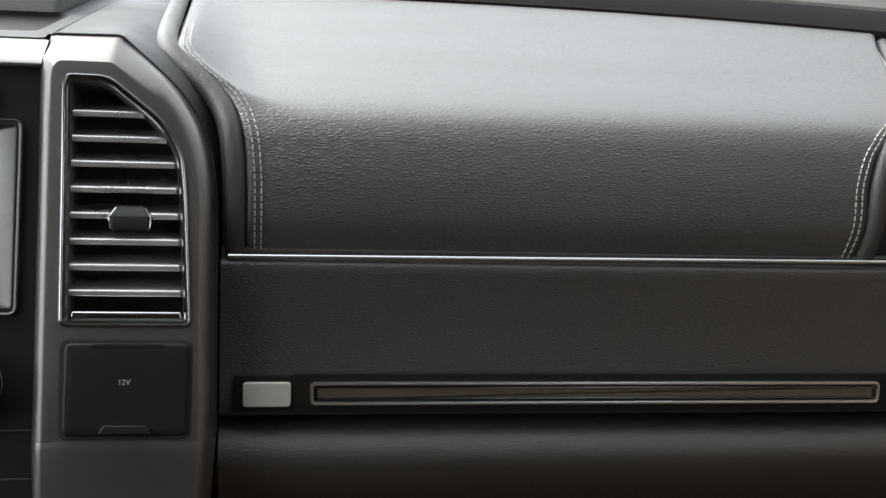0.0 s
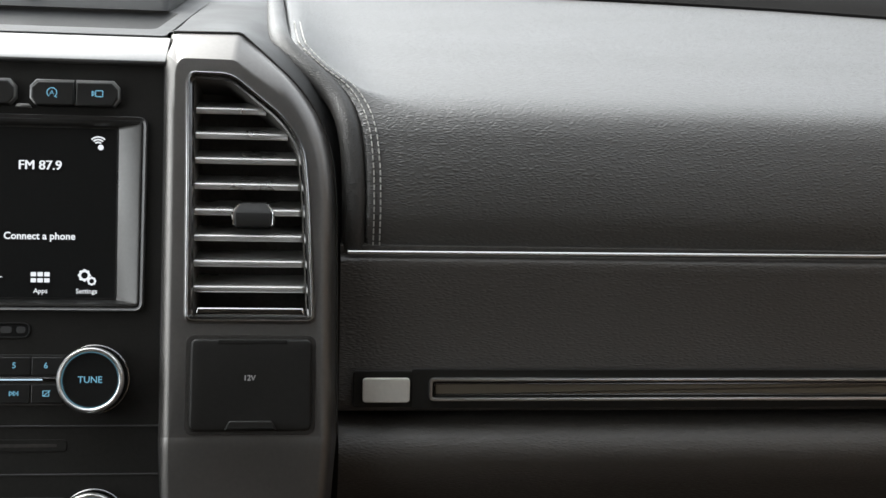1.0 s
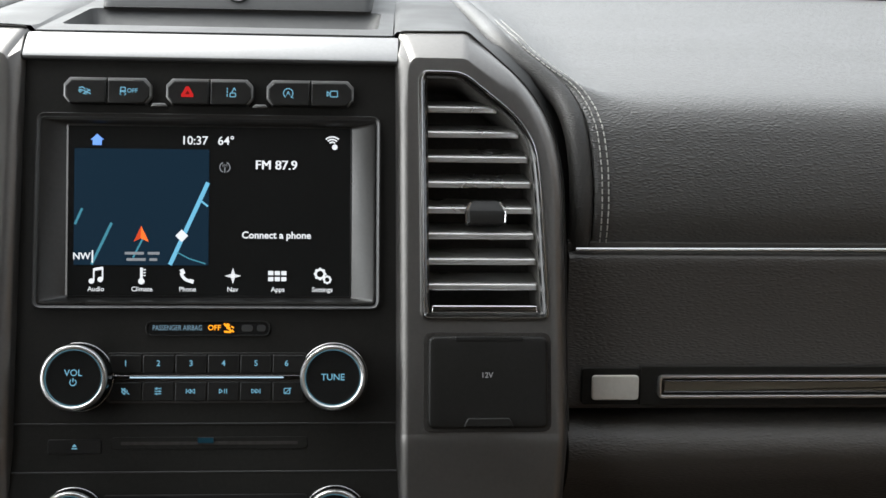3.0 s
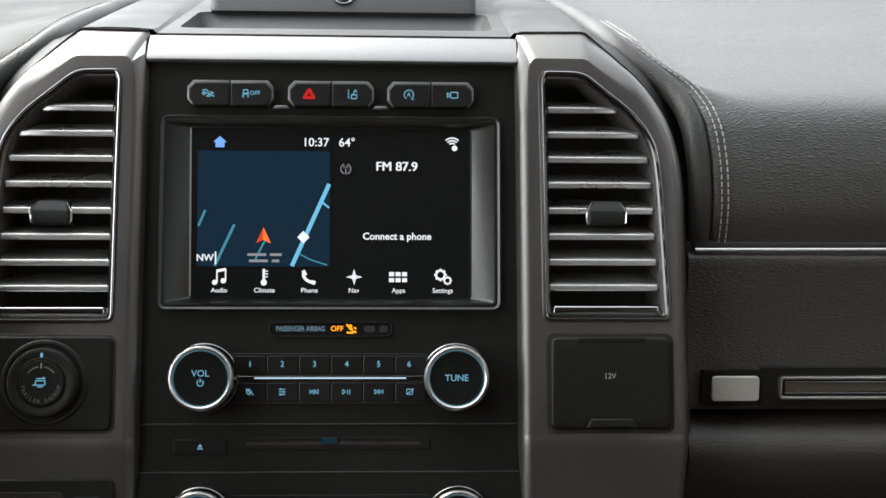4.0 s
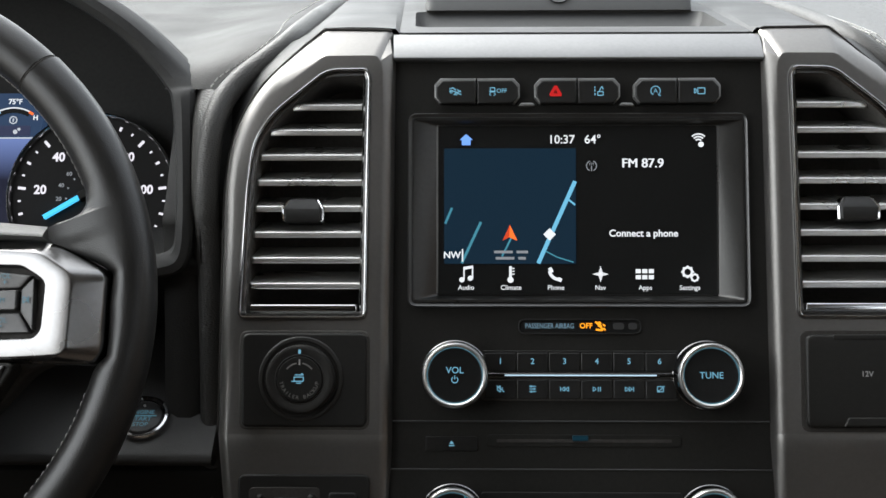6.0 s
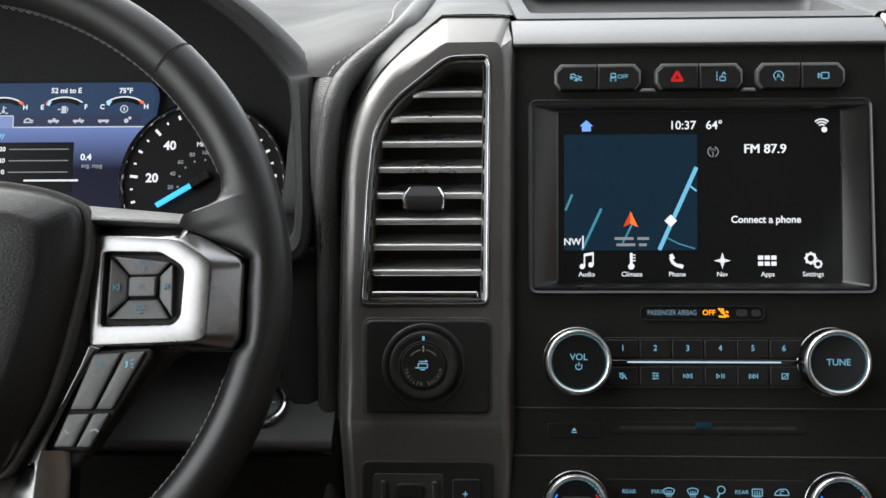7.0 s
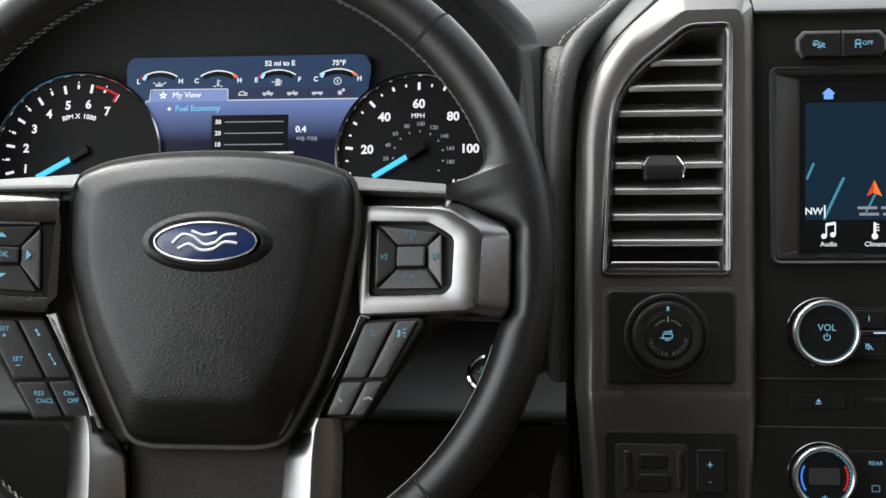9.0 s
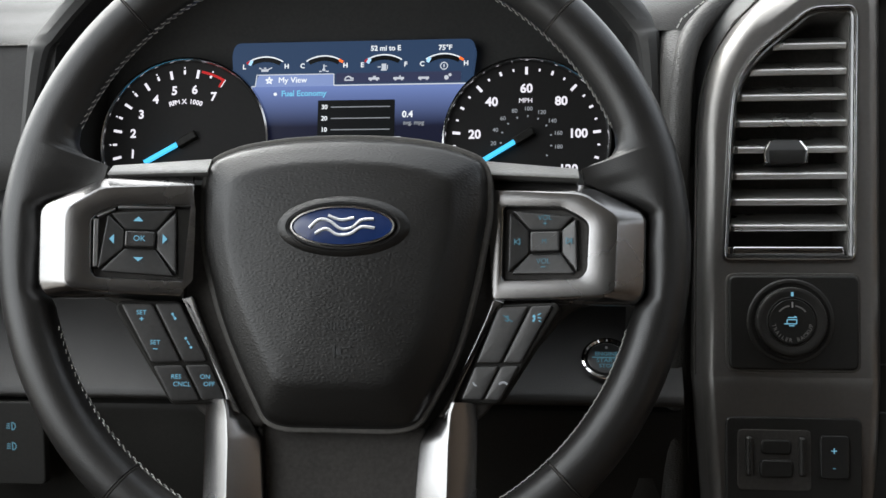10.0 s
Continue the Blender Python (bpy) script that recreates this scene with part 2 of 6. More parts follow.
def rounded(points, r, seg=4):
    """A closed outline with rounded corners. r: one radius, or one for each corner."""
    out, n = [], len(points)
    for i in range(n):
        p, a, b = Vector(points[i]), Vector(points[i - 1]), Vector(points[(i + 1) % n])
        q = r[i] if isinstance(r, (list, tuple)) else r
        da, db = a - p, b - p
        cut = min(q * 1.2, da.length * 0.48, db.length * 0.48)
        s, e = p + da.normalized() * cut, p + db.normalized() * cut
        for k in range(seg + 1):
            t = k / seg
            out.append((1 - t) ** 2 * s + 2 * t * (1 - t) * p + t * t * e)
    return out


def box2(u0, v0, u1, v1, r=0.0, seg=4):
    pts = [(u0, v0), (u1, v0), (u1, v1), (u0, v1)]
    return rounded(pts, r, seg) if r else [Vector(p) for p in pts]


def circle(u, v, r, seg=48, start=0.0):
    return [Vector((u + r * math.cos(start + 2 * math.pi * k / seg), v + r * math.sin(start + 2 * math.pi * k / seg))) for k in range(seg)]


def inset(outline, d):
    """The outline moved inwards by d."""
    n, out = len(outline), []
    area = sum(outline[i - 1].x * outline[i].y - outline[i].x * outline[i - 1].y for i in range(n))
    s = 1 if area > 0 else -1
    for i in range(n):
        a, p, b = outline[i - 1], outline[i], outline[(i + 1) % n]
        d1, d2 = (p - a), (b - p)
        d1 = d1.normalized() if d1.length > 1e-9 else d2.normalized()
        d2 = d2.normalized() if d2.length > 1e-9 else d1
        n1, n2 = Vector((-d1.y, d1.x)) * s, Vector((-d2.y, d2.x)) * s
        k = n1 + n2
        k = k / max(0.35, k.length_squared / 2) if k.length > 1e-6 else n1
        out.append(p + k * d)
    return out


def loft(bm, loops, closed=True, cap0=False, cap1=False):
    """Joins rows of 3D points with faces."""
    rows = [[bm.verts.new(p) for p in loop] for loop in loops]
    n = len(rows[0])
    for a, b in zip(rows, rows[1:]):
        for i in range(n if closed else n - 1):
            j = (i + 1) % n
            bm.faces.new((a[i], a[j], b[j], b[i]))
    if cap0:
        bm.faces.new(rows[0][::-1])
    if cap1:
        bm.faces.new(rows[-1])
    return bm


def at(outline, w):
    return [(p.x, p.y, w) for p in outline]


def slab(outline, w0, w1, bevel=0.8, seg=3, bm=None, dome=0.0):
    """A plate with a rounded front edge; dome lifts its middle."""
    bm = bm or bmesh.new()
    loops = [at(outline, w0)]
    for k in range(seg + 1):
        a = math.pi / 2 * k / seg
        loops.append(at(inset(outline, bevel * (1 - math.cos(a))), w1 - bevel * (1 - math.sin(a))))
    if not dome:
        loops.append(at(inset(outline, bevel * 1.2), w1))
    if dome:
        c = sum(outline, Vector((0, 0))) / len(outline)
        inner = inset(outline, bevel)
        for f, h in ((0.85, 0.3), (0.65, 0.62), (0.4, 0.87), (0.15, 0.98)):
            loops.append([(c.x + (p.x - c.x) * f, c.y + (p.y - c.y) * f, w1 + dome * h) for p in inner])
    return loft(bm, loops, cap0=True, cap1=True)


def ring(outer, inner, w0, w1, bevel=0.6, bm=None):
    """A flat frame between two outlines of the same count."""
    bm = bm or bmesh.new()
    loops = [at(outer, w0), at(outer, w1 - bevel), at(inset(outer, bevel * 0.3), w1 - bevel * 0.3), at(inset(outer, bevel), w1), at(inset(outer, bevel * 1.4), w1),
             at(inset(inner, -bevel * 1.4), w1), at(inset(inner, -bevel), w1), at(inset(inner, -bevel * 0.3), w1 - bevel * 0.3), at(inner, w1 - bevel), at(inner, w0)]
    return loft(bm, loops + loops[:1])


def tube(path, r, closed=False, seg=10, bm=None, flat=1.0, up=None, caps=True):
    """A round bar along a path of 3D points. flat squeezes it along up."""
    bm = bm or bmesh.new()
    path = [Vector(p) for p in path]
    n, rows, ref = len(path), [], Vector(up) if up else None
    for i in range(n):
        a = path[i - 1] if closed or i else path[0]
        b = path[(i + 1) % n] if closed or i < n - 1 else path[-1]
        t = (b - a).normalized()
        side = t.cross(ref if ref else (Vector((0, 0, 1)) if abs(t.z) < 0.95 else Vector((1, 0, 0)))).normalized()
        nor = side.cross(t)
        rr = r[i] if isinstance(r, (list, tuple)) else r
        rows.append([path[i] + side * math.cos(2 * math.pi * k / seg) * rr + nor * math.sin(2 * math.pi * k / seg) * rr * flat for k in range(seg)])
    if closed:
        rows.append(rows[0])
    return loft(bm, rows, cap0=caps and not closed, cap1=caps and not closed)


def smooth_path(points, per=6):
    """A soft curve through 3D points."""
    p = [Vector(q) for q in points]
    out = []
    for i in range(len(p) - 1):
        a, b, c, d = p[max(i - 1, 0)], p[i], p[i + 1], p[min(i + 2, len(p) - 1)]
        for k in range(per):
            t = k / per
            out.append(0.5 * (2 * b + (c - a) * t + (2 * a - 5 * b + 4 * c - d) * t * t + (3 * b - a - 3 * c + d) * t ** 3))
    return out + [p[-1]]


def stitches(points, length, gap, r, lift):
    """Single threads along a path, each a short bar."""
    bm, path = bmesh.new(), [Vector(p) for p in points]
    acc = 0.0
    for a, b in zip(path, path[1:]):
        d = (b - a).length
        while acc < d:
            t = (b - a).normalized()
            s = a + t * acc + Vector(lift)
            tube([s, s + t * length * 0.3 + Vector(lift) * 0.3, s + t * length], r, seg=5, bm=bm)
            acc += length + gap
        acc -= d
    return bm


def lettering(body, size, u, v, w, mat, parent, m, name="lettering", align="CENTER", bold=0.0, turn=0.0, squeeze=1.0):
    """A flat word with the built-in font, centred at u, v."""
    heavy = bold if "M" in body else 0.0
    bold = bold - heavy
    cu = bpy.data.curves.new(name, "FONT")
    cu.body, cu.size, cu.align_x, cu.align_y = body, size, align, "CENTER"
    cu.offset, cu.resolution_u = bold * size, 3
    ob = bpy.data.objects.new(name, cu)
    me = bpy.data.meshes.new_from_object(ob)
    bm = bmesh.new()
    bm.from_mesh(me)
    # letters that the outline offset spoils are thickened with shifted doubles
    for k in (-1, 1) if heavy else ():
        me.transform(Matrix.Translation((heavy * size * (1.5 if k > 0 else -0.75), 0, 0.012)))
        bm.from_mesh(me)
    bpy.data.objects.remove(ob)
    bpy.data.meshes.remove(me)
    bm.transform(Matrix.Translation((u, v, w)) @ Matrix.Rotation(turn, 4, "Z") @ Matrix.Diagonal((squeeze, 1, 1, 1)))
    return part(name, bm, mat, parent, m=m)


def mark(shapes, w, mat, parent, m, name="icon", thick=0.25):
    """An icon of several small plates."""
    bm = bmesh.new()
    for s in shapes:
        loft(bm, [at([Vector(p) for p in s], w - thick), at([Vector(p) for p in s], w)], cap0=True, cap1=True)
    return part(name, bm, mat, parent, m=m)


def bar(a, b, wide):
    """A straight stroke as an outline."""
    a, b = Vector(a), Vector(b)
    n = (b - a).normalized().orthogonal() * wide / 2
    return [a + n, b + n, b - n, a - n]


def arc(u, v, r, a0, a1, wide, seg=14):
    """A bowed stroke as an outline; degrees."""
    ang = [radians(a0 + (a1 - a0) * k / seg) for k in range(seg + 1)]
    return [(u + (r + wide / 2) * math.cos(a), v + (r + wide / 2) * math.sin(a)) for a in ang] + [(u + (r - wide / 2) * math.cos(a), v + (r - wide / 2) * math.sin(a)) for a in reversed(ang)]


def arcs(u, v, r, a0, a1, wide, seg=14):
    """The same stroke in convex pieces."""
    step = (a1 - a0) / seg
    return [arc(u, v, r, a0 + step * k, a0 + step * (k + 1), wide, 1) for k in range(seg)]


def frame2(u0, v0, u1, v1, wide):
    return [bar((u0, v0), (u1, v0), wide), bar((u1, v0), (u1, v1), wide), bar((u1, v1), (u0, v1), wide), bar((u0, v1), (u0, v0), wide)]

# ---- the cabin round the dashboard ----


def plate(name, pts, thick, mat, kind="structure", label="", category=""):
    """A flat wall of some thickness from a 3D outline."""
    bm = bmesh.new()
    pts = [Vector(p) for p in pts]
    n = (pts[1] - pts[0]).cross(pts[2] - pts[0]).normalized() * thick
    loft(bm, [pts, [p + n for p in pts]], cap0=True, cap1=True)
    return tagged(part(name, bm, mat), label, category, "", kind)


plate("ground", [(-60, -60, -0.62), (60, -60, -0.62), (60, 60, -0.62), (-60, 60, -0.62)], -0.1, ASPHALT, label="pale concrete ground outside the vehicle", category="ground")
plate("floor", [(-0.9, -2.2, 0.1), (0.9, -2.2, 0.1), (0.9, 0.62, 0.1), (-0.9, 0.62, 0.1)], -0.05, CARPET, label="dark carpeted cabin floor", category="floor")
# roof out of view, its edges placed to limit the incoming sky light
plate("ceiling", [(-0.9, -2.2, 1.36), (0.72, -2.2, 1.36), (0.72, -0.22, 1.36), (-0.72, -0.22, 1.36), (-0.72, -1.0, 1.36), (-0.9, -1.0, 1.36)], 0.04, ROOF_CLOTH, label="unseen dark grey cloth headliner, sized to limit the light", category="ceiling")
# unseen panels: right blocks light; left has the driver's window opening, cut for light
for side, name in ((-1, "wall_left"), (1, "wall_right")):
    if side > 0:
        outline = [(-2.2, 0.1), (0.62, 0.1), (0.62, 0.80), (0.3, 0.85), (0.06, 0.89), (-0.06, 1.32), (-2.2, 1.32)]
    else:
        outline = [(-2.2, 0.1), (0.62, 0.1), (0.62, 0.80), (0.3, 0.84), (-0.20, 0.80), (-0.26, 0.60), (-0.60, 0.60), (-0.70, 0.70), (-0.96, 0.72), (-1.0, 1.36), (-2.2, 1.36)]
    plate(name, [(0.9 * side, y, z) for y, z in outline], 0.05 * side, CABIN_TRIM, label="unseen dark panel added to block light from the right" if side > 0 else "unseen dark panel with a window opening cut to shape the light", category="wall")
    plate(name + "_pillar", [(0.72 * side, -0.22, 1.36), (0.90 * side, 0.30, 0.86), (0.90 * side, 0.40, 0.80), (0.72 * side, -0.12, 1.36)], 0.04 * side, ROOF_CLOTH, label="grey windscreen pillar trim", category="pillar")
    plate(name + "_post", [(0.88 * side, -1.0, 0.80), (0.88 * side, -1.15, 0.80), (0.72 * side, -1.15, 1.36), (0.72 * side, -1.0, 1.36)], 0.05 * side, ROOF_CLOTH, label="grey door post trim", category="pillar")
# out of view; reaches the roof to keep rear light off the console
plate("wall_back", [(-0.9, -2.2, 0.1), (0.9, -2.2, 0.1), (0.9, -2.2, 1.36), (-0.9, -2.2, 1.36)], -0.05, CARPET, label="unseen dark back wall added to cut light from behind", category="wall")
plate("wall_front", [(-0.9, 0.62, 0.1), (0.9, 0.62, 0.1), (0.9, 0.62, 0.80), (-0.9, 0.62, 0.80)], 0.05, DARK, label="dark bulkhead ahead of the dashboard", category="wall")


def glass_back(x):
    """How far ahead the pad meets the windscreen, at x."""
    return 0.475 - 0.68 * max(0.0, abs(x) - 0.3) ** 2.6


def strip_along(profile, n=40):
    """A band that follows the foot of the windscreen, from a profile of (further ahead, z)."""
    bm = bmesh.new()
    xs = [-0.95 + 1.9 * k / n for k in range(n + 1)]
    return loft(bm, [[(x, glass_back(x) + dy, z) for x in xs] for dy, z in profile], closed=False)


tagged(part("trim_glass_edge", strip_along([(-0.004, 0.80), (-0.004, 0.8872), (0.0, 0.8885), (0.008, 0.8930), (0.034, 0.9005), (0.048, 0.9030), (0.050, 0.80)]), GLASS_EDGE), "black edge along the foot of the windscreen", "trim", "", "structure")
tagged(part("trim_cowl", strip_along([(0.052, 0.80), (0.052, 0.9000), (0.056, 0.9060), (0.064, 0.9075), (0.090, 0.9105), (0.095, 0.9065), (0.101, 0.907), (0.13, 0.919), (0.135, 0.914), (0.142, 0.916), (0.18, 0.933), (0.19, 0.927), (0.20, 0.80)]), COWL), "matt grey ribbed cowl ahead of the windscreen", "trim", "", "structure")
tagged(part("bonnet", strip_along([(0.20, 0.80), (0.20, 0.905), (0.3, 0.915), (0.6, 0.91), (1.2, 0.82), (1.45, 0.65), (1.5, 0.2)]), PAINT), "grey painted bonnet beyond the windscreen", "bonnet", "", "structure")


# ---- the dashboard pads ----
# the pad's edge beside the centre column: x, y, z from the bright line upwards and then back
EDGE = [(0.2525, 0.0045, 0.7585), (0.2515, 0.0035, 0.774), (0.2495, 0.009, 0.788), (0.2480, 0.0225, 0.812), (0.2455, 0.036, 0.836), (0.2405, 0.0445, 0.8495), (0.2310, 0.053, 0.859), (0.2150, 0.0655, 0.869),
        (0.2065, 0.0745, 0.876), (0.2035, 0.088, 0.8805)]
# the passenger pad's outer stitch row beside the column, the same at its far end, and its section between them, row by row
SEW_L = [(0.2543, 0.0045, 0.7585), (0.2543, 0.0030, 0.774), (0.2543, 0.0050, 0.788), (0.2538, 0.0120, 0.808), (0.2520, 0.0215, 0.827), (0.2495, 0.0290, 0.8375), (0.2455, 0.0385, 0.8465), (0.2370, 0.0500, 0.8565), (0.2200, 0.0620, 0.8675), (0.2085, 0.0750, 0.8760), (0.2035, 0.090, 0.8810)]
SEW_R = [(0.6570, 0.0045, 0.7585), (0.6605, 0.0030, 0.774), (0.6628, 0.0050, 0.788), (0.6645, 0.0120, 0.808), (0.6715, 0.0215, 0.8265), (0.6795, 0.0285, 0.8365), (0.6880, 0.0365, 0.8435), (0.6990, 0.048, 0.8480), (0.7130, 0.066, 0.8515), (0.7330, 0.10, 0.8555), (0.7590, 0.16, 0.8610)]
FRONT_YZ = [p[1:] for p in SEW_R]
FLAP = 0.0105
DRIVER_SEW = [(0.2420, 0.0435, 0.8505)] + SEW_L[7:]


def passenger_pad():
    """The leather pad ahead of the passenger, its ends tucked under behind a stitched flap."""
    ease = lambda d: (lambda t: t * t * (3 - 2 * t))(min(1.0, max(0.0, d)))
    tuck = ((0.0, 0.0045), (0.0008, 0.0022), (0.0022, 0.0006), (0.0042, 0.0), (0.009, -0.0003), (0.0125, 0.0), (0.016, 0.0))
    rows = []
    for p, q, e in zip(smooth_path(SEW_L, 5), smooth_path([Vector((0, *y)) for y in FRONT_YZ], 5), smooth_path(SEW_R, 5)):
        x0, x1, row = p.x - FLAP, e.x + FLAP, []
        span = x1 - x0 - 0.032
        cols = [(x0 + d, h) for d, h in tuck] + [(x0 + 0.016 + span * (k / 60) ** 1.5, 0.0) for k in range(1, 60)] + [(x1 - d, h) for d, h in reversed(tuck)]
        for x, h in cols:
            a, b = (1 - min(1.0, max(0.0, (x - p.x) / 0.055))) ** 3, 1 - ease((e.x - x) / 0.06)
            row.append((x, q.y + (p.y - q.y) * a + (e.y - q.y) * b + 0.8 * h, q.z + (p.z - q.z) * a + (e.z - q.z) * b - 0.6 * h))
        rows.append(row)
    last, n = rows[-1], len(rows[-1]) - 1
    for j in range(1, 17):
        t = j / 16
        row = []
        for k, v in enumerate(last):
            f = (v[0] - last[0][0]) / (last[n][0] - last[0][0])
            x = v[0] + t * (-0.014 * (1 - f) + 0.066 * f)
            dip = 0.0027 if k in (0, n) else 0.0013 if k in (1, n - 1) else 0.0004 if k in (2, n - 2) else 0.0
            row.append((x, v[1] + (glass_back(x) - v[1]) * t, v[2] + dip + (0.8848 - v[2] - dip) * t ** 0.9 - dip))
        rows.append(row)
    return loft(bmesh.new(), rows, closed=False)


def driver_pad(far, section, wide):
    """The driver's leather pad from its edge at the centre column outwards to far."""
    rows, n = [], 150
    ease = lambda d: (lambda t: t * t * (3 - 2 * t))(min(1.0, max(0.0, d)))
    for p, q, e in zip(smooth_path([(x - 0.0085, y, z) for x, y, z in DRIVER_SEW], 5), smooth_path([Vector((0, *y)) for y in section], 5), smooth_path([(far, *y) for y in section], 5)):
        row = []
        for k in range(n + 1):
            x = p.x + (e.x - p.x) * k / n
            a, b = 1 - ease((x - p.x) / wide), 1 - ease((e.x - x) / wide)
            row.append((-x, q.y + (p.y - q.y) * a + (e.y - q.y) * b, q.z + (p.z - q.z) * a + (e.z - q.z) * b))
        rows.append(row)
    last = rows[-1]
    for j in range(1, 17):
        t = j / 16
        row = []
        for k, v in enumerate(last):
            x = abs(v[0]) - 0.014 * t * (1 - k / n)
            row.append((-x, v[1] + (glass_back(x) - v[1]) * t, v[2] + (0.8848 - v[2]) * t ** 0.9))
        rows.append(row)
    return loft(bmesh.new(), rows, closed=False)


def edge_roll(edge, tail, side, inward, parent, sink=0.0, r=0.0088):
    """The rolled leather border along a pad's edge."""
    pts = [Vector((side * (p.x + inward), p.y + 0.0035, p.z - 0.001)) for p in smooth_path(edge + tail[:1], 8)]
    for _ in range(40):
        pts = pts[:1] + [(a + b * 2 + c) / 4 for a, b, c in zip(pts, pts[1:], pts[2:])] + pts[-1:]
    pts += [Vector((side * (tail[1][0] + inward), *tail[1][1:]))]
    n = len(pts) - 1
    pts = [p - Vector((0, 0, sink * min(1.0, max(0.0, (k / n - 0.55) / 0.4)))) for k, p in enumerate(pts)]
    return part("edge_roll", tube(pts, r, seg=20, up=(1, 0, 0)), ROLL_LEATHER, parent)


TAIL_L = [(0.1995, 0.172, 0.8838), (0.188, 0.45, 0.886)]
TAIL_R = [(0.795, 0.255, 0.8706), (0.842, 0.38, 0.8806)]
SEW = [(0.1985, 0.172, 0.8838), (0.1905, 0.36, 0.8860)]
dash = thing("dashboard", (0.457, 0.1, 0.60), "black leather dashboard pad with grey double stitching", "dashboard")
part("passenger_pad", passenger_pad(), LEATHER, dash)
edge_roll(SEW_L, TAIL_L, 1, -FLAP - 0.0068, dash, r=0.0076)
edge_roll(SEW_R, TAIL_R, 1, FLAP + 0.0066, dash, 0.003, r=0.0074)
bm = bmesh.new()
for edge, offsets in ((SEW_L + TAIL_L[:1], (-0.0042, 0.0)), (SEW_R + TAIL_R, (0.0, 0.0046))):
    for off in offsets:
        sub = stitches([(p.x + off, p.y - 0.0004, p.z + 0.0004) for p in smooth_path(edge, 8)], 0.0034, 0.0014, 0.00052, (0, -0.0001, 0.0001))
        tmp = bpy.data.meshes.new("tmp")
        sub.to_mesh(tmp)
        sub.free()
        bm.from_mesh(tmp)
        bpy.data.meshes.remove(tmp)
tagged(part("stitching", bm, THREAD, dash, "grey double stitching"), kind="stuff")
# outer end of the dash beyond the pad
bm = bmesh.new()
loft(bm, [[(p.x + d, p.y + 0.006, p.z - 0.012 + 0.012 * min(1.0, max(0.0, (p.z - 0.85) / 0.026))) for p in smooth_path(SEW_R, 3)] + [(0.86 + d, 0.38, 0.8806)] for d in (0.022, 0.05, 0.1, 0.17)], closed=False)
part("end_cap", bm, LEATHER_FINE, dash)

driver_dash = thing("driver_dashboard", (-0.45, 0.1, 0.60), "black leather pad behind the instrument hood, grey stitching", "dashboard")
DRIVER_YZ = [(0.048, 0.8490), (0.061, 0.8535), (0.086, 0.8580), (0.116, 0.8612), (0.15, 0.8640)]
bm = driver_pad(0.90, DRIVER_YZ, 0.10)
# left open under the instrument hood
cut = [f for f in bm.faces if (lambda c: abs(c.x + 0.4645) < 0.197 - 0.43 * max(0.0, c.y - 0.05) and c.y < 0.15)(f.calc_center_median())]
bmesh.ops.delete(bm, geom=cut, context="FACES")
# driver's leather set darker and duller than the passenger's, to temper the light
part("driver_pad", bm, LEATHER_FINE, driver_dash)
# leather between the hood and the column
bm = bmesh.new()
side_line = smooth_path([(0.2535, -0.05, 0.45), (0.2535, -0.03, 0.60), (0.2535, -0.004, 0.70)] + EDGE[:7], 5)
loft(bm, [[(-(p.x - 0.030), p.y + 0.018, p.z - 0.004), (-(p.x - 0.016), p.y + 0.008, p.z - 0.003), (-(p.x - 0.002), p.y + 0.002, p.z - 0.003), (-(p.x + 0.007), p.y + 0.002, p.z - 0.003), (-(p.x + 0.016), p.y + 0.007, p.z - 0.003)] for p in side_line], closed=False)
part("hood_flank", bm, LEATHER_FINE, driver_dash)
# leather gusset that joins the roll to the hood
bm = bmesh.new()
gusset = smooth_path([(0.2543, 0.0000, 0.745)] + SEW_L[1:6] + DRIVER_SEW[:1], 5)
loft(bm, [[(-0.2492, p.y + 0.0100, p.z), (-0.2470, p.y + 0.0050, p.z), (-0.2432, p.y + 0.0008, p.z), (-(p.x - 0.0167) - 0.0040, p.y - 0.0022, p.z)] for p in gusset], closed=False)
part("roll_gusset", bm, ROLL_LEATHER, driver_dash)
# the dash below the pad, outboard of the instrument hood
bm = bmesh.new()
loft(bm, [[(x, p.y + 0.004, p.z - 0.003) for x in (-0.662, -0.70, -0.75, -0.82, -0.90)] for p in smooth_path(EDGE[:6] + [(0.24, 0.050, 0.8530)], 4)], closed=False)
part("outer_flank", bm, LEATHER_FINE, driver_dash)
edge_roll([(0.2543, -0.05, 0.45), (0.2543, -0.03, 0.60), (0.2543, -0.004, 0.70)] + SEW_L, TAIL_L, -1, -FLAP - 0.0062, driver_dash, r=0.0078)
bm = stitches([(-(p.x + 0.003), p.y - 0.0012, p.z + 0.0012) for p in smooth_path([(x - 0.0075, y, z) for x, y, z in DRIVER_SEW] + SEW, 8)], 0.0036, 0.0014, 0.00042, (0, -0.0002, 0.0002))
tagged(part("stitching", bm, THREAD, driver_dash, "pale grey stitching"), kind="stuff")


